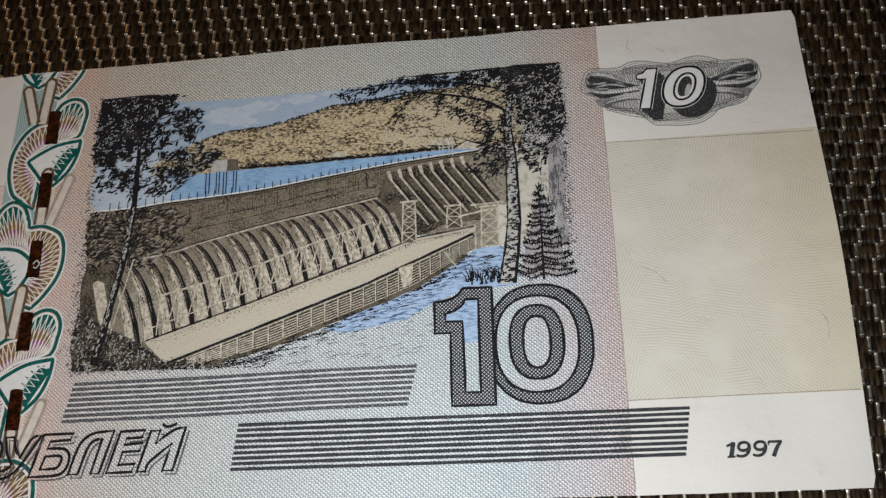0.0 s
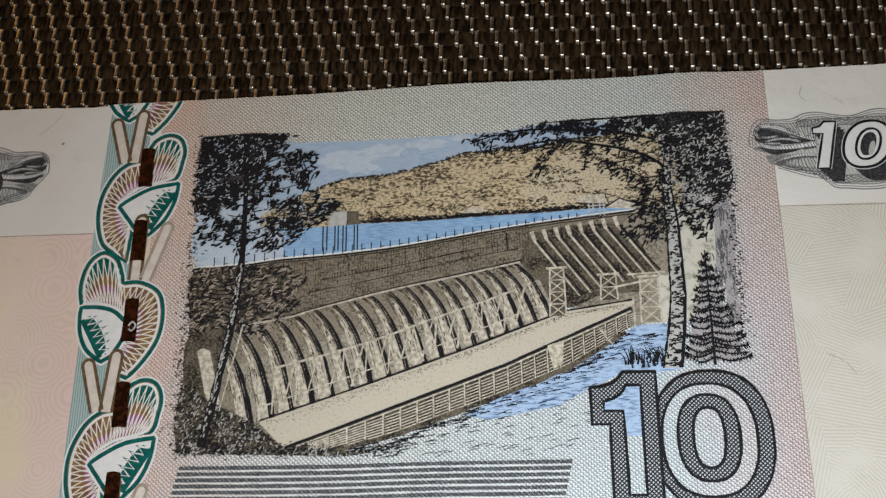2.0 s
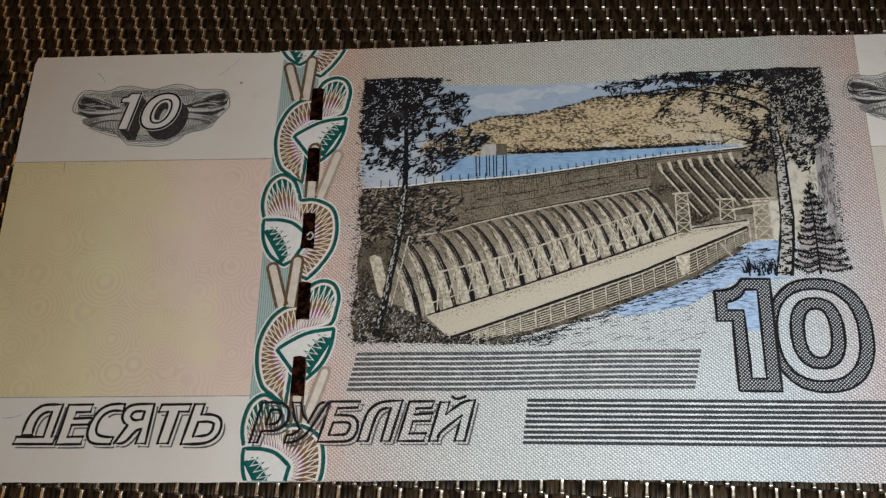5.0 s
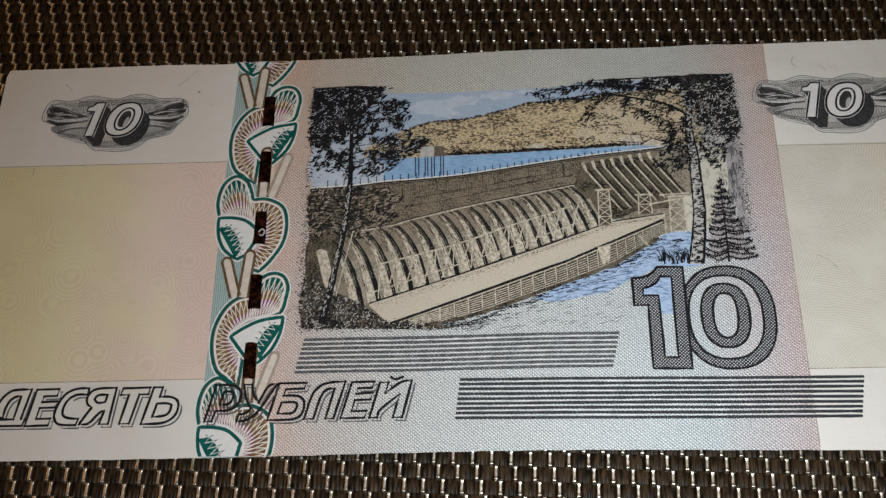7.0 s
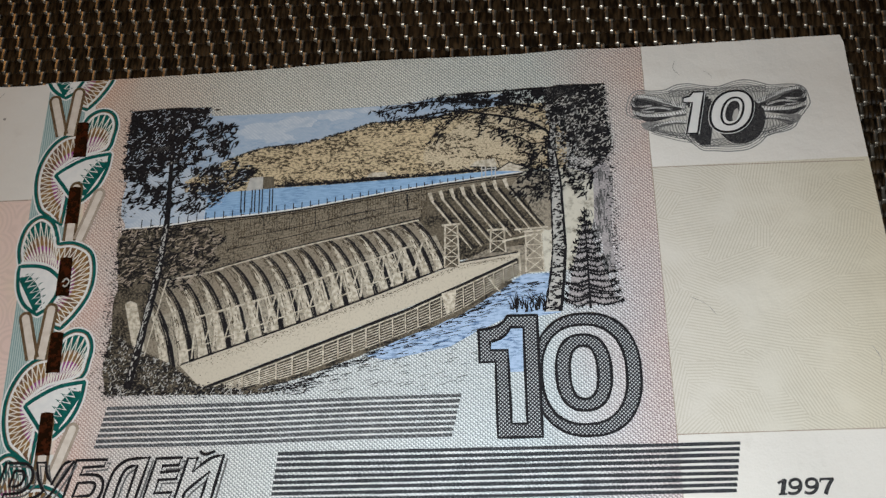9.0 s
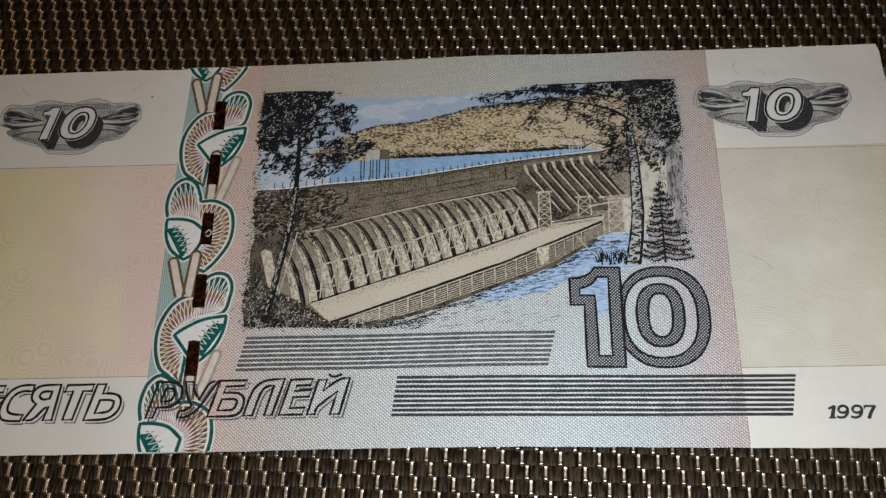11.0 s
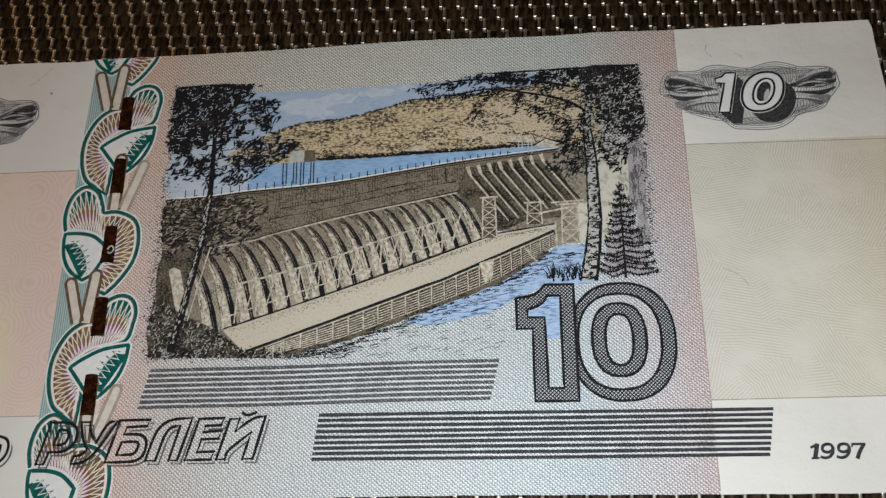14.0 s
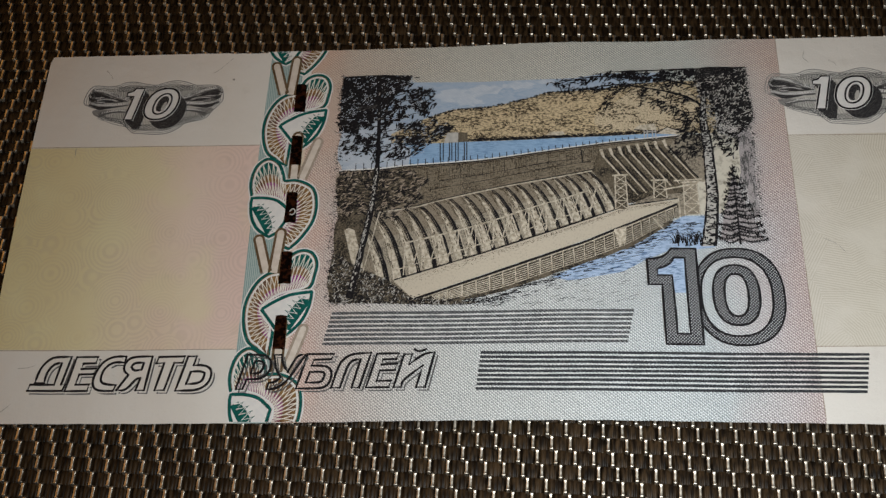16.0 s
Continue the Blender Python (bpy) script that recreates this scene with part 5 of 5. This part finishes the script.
# each letter: its outline, then the counter inside it if it has one
LETTERS = (
    ([(8.1, 6.2), (8.3, 7.7), (8.9, 9.1), (10.0, 10.1), (11.0, 10.3), (13.1, 10.3), (12.2, 6.0), (12.8, 6.0), (12.5, 5.0), (7.1, 5.0), (7.4, 5.95), (11.1, 5.95), (11.7, 9.3), (10.9, 9.3), (10.1, 8.7), (9.6, 7.5), (9.5, 6.2)], None),
    ([(13.9, 10.25), (17.2, 10.3), (17.0, 9.3), (15.1, 9.25), (14.9, 8.4), (17.2, 8.5), (16.9, 7.6), (14.7, 7.55), (14.4, 5.95), (16.5, 6.0), (16.3, 5.0), (12.9, 4.95)], None),
    ([(21.6, 10.35), (20.5, 10.4), (19.2, 10.2), (18.0, 9.4), (17.2, 7.8), (16.9, 6.4), (17.3, 5.4), (18.2, 5.0), (20.3, 5.0), (20.6, 5.9), (19.0, 6.0), (18.2, 6.4), (18.1, 7.3), (18.5, 8.5), (19.4, 9.3), (20.4, 9.5), (21.5, 9.4)], None),
    ([(25.6, 10.35), (23.0, 10.35), (21.9, 9.9), (21.4, 8.9), (21.6, 8.0), (22.3, 7.5), (20.8, 5.1), (22.2, 5.05), (23.6, 6.9), (24.2, 7.0), (23.7, 5.1), (25.0, 5.1)], [(22.6, 8.7), (22.9, 9.3), (23.7, 9.4), (24.4, 9.35), (24.2, 8.3), (23.1, 8.1)]),
    ([(26.6, 10.25), (30.5, 10.3), (30.3, 9.3), (29.0, 9.3), (28.0, 5.1), (26.6, 5.1), (27.5, 9.3), (26.3, 9.25)], None),
    ([(31.0, 10.3), (32.3, 10.3), (32.0, 8.9), (33.4, 8.95), (34.6, 8.5), (34.9, 7.5), (34.6, 6.3), (33.7, 5.4), (32.4, 5.0), (29.7, 5.0)], [(31.7, 7.9), (33.1, 8.0), (33.8, 7.7), (33.7, 6.7), (33.0, 6.1), (31.2, 6.0)]),
    ([(40.1, 10.5), (38.8, 5.2), (39.8, 5.2), (40.3, 6.7), (42.2, 6.7), (43.4, 7.5), (43.8, 8.8), (43.5, 9.9), (42.6, 10.45)], [(41.3, 9.5), (42.3, 9.5), (42.7, 9.1), (42.5, 8.1), (42.0, 7.6), (40.8, 7.6)]),
    ([(44.1, 10.45), (45.2, 10.45), (45.5, 8.9), (46.3, 7.8), (47.6, 10.45), (48.8, 10.45), (46.6, 6.8), (45.5, 5.7), (44.5, 5.2), (43.4, 5.2), (43.6, 6.1), (44.7, 6.3), (45.3, 7.0), (44.5, 8.2)], None),
    ([(49.1, 10.6), (53.0, 10.6), (52.7, 9.8), (50.1, 9.7), (49.8, 8.8), (51.7, 8.8), (52.6, 8.4), (52.9, 7.5), (52.6, 6.1), (51.9, 5.5), (51.0, 5.3), (47.7, 5.3)], [(49.6, 7.8), (51.6, 7.9), (51.9, 7.4), (51.5, 6.4), (51.0, 6.2), (49.1, 6.2)]),
    ([(52.9, 5.4), (53.8, 8.8), (54.6, 9.9), (55.8, 10.6), (58.5, 10.7), (57.0, 5.4), (55.9, 5.4), (57.0, 9.7), (56.0, 9.7), (55.1, 8.8), (54.2, 5.4)], None),
    ([(59.4, 10.55), (62.6, 10.6), (62.3, 9.7), (60.3, 9.65), (60.1, 8.85), (62.4, 9.0), (62.1, 8.0), (59.9, 7.95), (59.5, 6.35), (61.6, 6.4), (61.3, 5.4), (58.0, 5.4)], None),
    ([(63.4, 10.45), (64.6, 10.45), (64.2, 8.9), (66.4, 10.6), (67.9, 10.7), (66.6, 5.4), (65.3, 5.4), (66.2, 8.7), (63.2, 6.4), (63.1, 5.4), (62.0, 5.4)], None),
)


def eased(pts, times=2):
    """Rounds the gentle bends of an outline and keeps its sharp corners."""
    for _ in range(times):
        out = []
        for i, b in enumerate(pts):
            a, c = pts[i - 1], pts[(i + 1) % len(pts)]
            turn = math.atan2(c[1] - b[1], c[0] - b[0]) - math.atan2(b[1] - a[1], b[0] - a[0])
            if abs((turn + math.pi) % (2 * math.pi) - math.pi) > 1.15:
                out.append(b)
            else:
                out += [(b[0] + (q[0] - b[0]) * 0.25, b[1] + (q[1] - b[1]) * 0.25) for q in (a, c)]
        pts = out
    return pts


def joined_line(pts, w):
    """A closed line with filled corners."""
    dots = [[(x + w / 2 * math.cos(k * math.pi / 4), y + w / 2 * math.sin(k * math.pi / 4)) for k in range(8)] for x, y in pts]
    return stroke(pts, w, closed=True, rough=0.10) + dots


for number, (outer, counter) in enumerate(LETTERS):
    over_band = number in (6, 7)
    outer, counter = eased(outer), eased(counter) if counter else None
    lines = [outer] + ([counter] if counter else [])
    lower = [joined_line(moved(l, 0.46, -0.44), 0.24) for l in lines]
    sheet("letter_shadow", [q for l in lower for q in l], SOOT, words, 13 if over_band else 5, fill=False)
    if not over_band:
        sheet("letter_field", [outer], PAPER, words, 7)
        sheet("letter_field", joined_line(moved(outer, 0.10, -0.10), 0.55), PAPER, words, 6, fill=False)
    sheet("letter_outline", [q for l in lines for q in joined_line(l, 0.38)], INK, words, 14 if over_band else 8, fill=False)
sheet("letter_breve", strokes([spline([(64.9, 11.3), (65.3, 10.95), (65.9, 10.9), (66.8, 11.25)], 4)], 0.36), INK, words, 14, fill=False)
year = tagged(new("year_date"), "small bold dark year figures")
year.parent = note
YEAR_X = (134.72, 136.58)
sheet("figure", strokes([[(134.22, 4.15), (134.68, 5.9)]], 0.52) + strokes([[(133.85, 5.45), (134.75, 5.85)]], 0.30) + strokes([[(133.8, 4.2), (134.75, 4.2)]], 0.24), WORN, year, 5, fill=False)
for x0 in YEAR_X:
    loop = oval(x0 + 1.08, 5.36, 0.60, 0.48, 20, 2.2, 0.12)
    tail = spline([(x0 + 1.70, 5.45), (x0 + 1.62, 4.85), (x0 + 1.15, 4.32), (x0 + 0.55, 4.22), (x0 + 0.14, 4.38)], 5)
    sheet("figure", stroke(loop, 0.36, closed=True) + stroke(tail, 0.40, 0.32), WORN, year, 5, fill=False)
sheet("figure", strokes([[(138.65, 5.78), (140.2, 5.78)]], 0.30) + stroke(spline([(140.1, 5.8), (139.5, 5.0), (139.05, 4.05)], 5), 0.38, 0.50) + strokes([[(138.68, 5.8), (138.63, 5.4)]], 0.20), WORN, year, 5, fill=False)


# ---- small figures in rosettes ----
CLOUD = [(-12.2, 1.1), (-11.9, 3.1), (-11.2, 4.2), (-10.2, 4.5), (-8.6, 4.3), (-6.8, 4.4), (-5.4, 5.0), (-3.7, 5.1), (-2.0, 4.7), (0.1, 4.4), (2.1, 5.0), (3.8, 5.2), (5.4, 4.8), (7.0, 4.2), (8.8, 4.2), (10.6, 4.0), (11.5, 3.3),
         (11.8, 1.9), (11.7, 0.9), (10.2, -1.0), (9.4, -2.2), (7.9, -2.8), (6.0, -3.1), (4.8, -4.2), (3.1, -5.1), (0.9, -5.3), (-1.2, -5.1), (-2.8, -4.9), (-4.0, -3.8), (-5.5, -2.7), (-7.9, -2.3), (-9.3, -1.5), (-9.7, -0.2), (-11.0, 0.3)]


def rosette(cx, cy):
    root = tagged(new("rosette_ten"), "small shaded figure ten on a grey engraved rosette")
    root.parent = note
    at = lambda pts: moved(pts, cx, cy)
    cloud = spline(CLOUD, 5, True)
    inner = [(x * 0.93, y * 0.88) for x, y in cloud]
    sheet("rosette_tint", [at(inner)], ROSE, root, 4)
    sheet("rosette_rim", stroke(at(cloud), 0.16, closed=True), GREY, root, 5, fill=False)
    sheet("rosette_rim", stroke(at([(x * 0.965, y * 0.94) for x, y in cloud]), 0.10, closed=True), GREY, root, 5, fill=False)
    sheet("rosette_rim", stroke(at(inner), 0.13, closed=True), GREY, root, 5, fill=False)
    rungs = []
    ropes = (([(4.4, 1.6), (6.6, 2.4), (8.8, 3.3), (10.8, 3.6)], 0.62), ([(10.8, 3.6), (11.3, 2.9), (11.1, 2.2), (10.2, 2.0), (8.8, 2.1)], 0.36),
             ([(4.4, 0.9), (7.0, 0.6), (9.4, 0.6), (11.2, 1.1)], 0.55), ([(6.2, 1.3), (8.0, 1.75), (9.7, 1.6), (10.2, 1.25), (8.6, 1.15)], 0.30), ([(4.2, -0.6), (6.2, -0.5), (8.4, -0.9), (9.4, -1.3)], 0.40))
    for sgn in (-1, 1):
        flip = lambda pts: [(sgn * x, y) for x, y in pts]
        for knot in ([(4.8, 1.3), (7.0, 1.9), (9.0, 2.8), (11.0, 3.2), (11.4, 1.6), (9.4, 1.1), (7.0, 1.0)], [(6.4, 0.2), (9.2, 0.4), (11.0, 0.7), (9.8, -0.2), (8.6, -0.3)]):
            sheet("knot_shade", [at(spline(flip(knot), 4, True))], WORN, root, 6.5)
        lobe = spline(flip([(7.2, -0.6), (9.0, -0.3), (10.4, -0.5), (10.0, -1.4), (8.6, -1.8)]), 4, True)
        sheet("knot_shade", [at(lobe)], GREY, root, 5.4)
        for pts, w in ropes:
            line = spline(flip(pts), 7)
            sheet("strand_shade", stroke(at(moved(line, 0, -0.14)), w * 1.05 + 0.16, w + 0.30, rough=0.25), SOOT, root, 6, fill=False)
            sheet("strand", stroke(at(line), w * 0.95, w * 0.62, rough=0.15), WHITE, root, 7, fill=False)
            for u, v in zip(line, line[1:]):
                rungs += stroke(at([(u[0] - sgn * 0.12, u[1] - w * 0.5), (u[0] + sgn * 0.12, u[1] + w * 0.5)]), 0.10)
        for k in range(12):
            f = k / 11
            rungs += stroke(at(spline(flip([(5.0 + 3.6 * f, -0.9 + 0.3 * f), (4.6 + 4.6 * f, -2.0 + 0.3 * f), (3.6 + 5.0 * f, -3.9 + 2.3 * f)]), 3)), 0.08, 0.15 if k % 2 else 0.08)
            rungs += stroke(at(spline(flip([(4.4 + 2.6 * f, 1.5 + 0.8 * f), (4.2 + 3.6 * f, 2.6 + 0.6 * f), (3.6 + 5.0 * f, 4.2 - 0.4 * f)]), 3)), 0.08)
        for k in range(4):
            rungs += stroke(at(spline(flip([(3.4, -2.4 - k * 0.5), (6.0, -2.2 - k * 0.36), (9.2, -1.3 - k * 0.25)]), 5)), 0.09)
    for k in range(7):
        ph = k * 0.9
        rungs += stroke(at([(x, 3.7 + 0.5 * math.sin(x * 1.2 + ph)) for x in np.linspace(-6.5, 6.5, 30)]), 0.07)
        rungs += stroke(at([(x, -3.9 + 0.5 * math.sin(x * 1.3 + ph)) for x in np.linspace(-3.0, 3.6, 22)]), 0.07)
    sheet("rung_work", rungs, SOOT, root, 8, fill=False)
    one = [(-4.65, 2.9), (-3.8, 3.1), (-3.25, 3.7), (-1.8, 3.65), (-3.2, -2.5), (-4.65, -2.45), (-3.5, 2.1), (-4.7, 2.15)]
    z0, z1, z2 = oval(1.5, 0.5, 2.75, 3.05, 44, 2.25, 0.24), oval(1.62, 0.5, 1.38, 2.0, 44, 2.2, 0.28), oval(1.62, 0.52, 0.90, 1.52, 44, 2.2, 0.28)
    block = []
    for base in (one, z0):
        for k in range(5):
            block.append(at(moved(base, 0.29 * (k + 1), -0.35 * (k + 1))))
    for k, b in enumerate(block):
        sheet("figure_block", [b], WORN, root, 9 + (k % 5) * 0.5)
    sheet("figure_one", [at(shrunk(one, -0.22))], WHITE, root, 13)
    sheet("figure_one", [at(one)], WHITE, root, 14)
    sheet("figure_zero", [at(shrunk(z0, -0.24))], WHITE, root, 13)
    sheet("zero_hole", [at(z2)], WORN, root, 15)
    sheet("zero_hole_light", [at(oval(1.95, -0.05, 0.36, 0.95, 20, 2.0, 0.3))], PALE, root, 16)
    sheet("figure_outline", stroke(at(one), 0.30, closed=True) + stroke(at(z0), 0.34, closed=True) + stroke(at(z1), 0.30, closed=True), INK, root, 17, fill=False)
    return root


rosette(132.5, 53.65)
rosette(19.45, 54.35)

# ---- loose fibres in the paper, a speck, pen ticks ----
for pts in ([(147.2, 21.6), (148.0, 19.9), (147.7, 17.9)], [(126.2, 28.6), (128.0, 27.6), (129.2, 26.0)], [(127.3, 62.4), (127.0, 61.2), (127.8, 60.2)], [(131.0, 60.6), (131.8, 60.0), (132.0, 59.4)],
            [(29.2, 60.9), (30.8, 62.3), (32.2, 63.9)], [(4.9, 8.5), (6.4, 8.6), (7.6, 9.0)], [(2.2, 1.0), (3.6, 1.8), (4.9, 3.0)], [(10.2, 62.0), (11.2, 61.0), (11.6, 60.2)],
            [(7.4, 46.6), (7.5, 44.9)]):
    sheet("paper_fibre", stroke(spline(pts, 5), 0.09, 0.05, rough=0.6), FIBRE, note, 2, fill=False)
sheet("speck", [oval(32.7, 59.55, 0.22, 0.2, 10, 2.0)], FIBRE, note, 2)
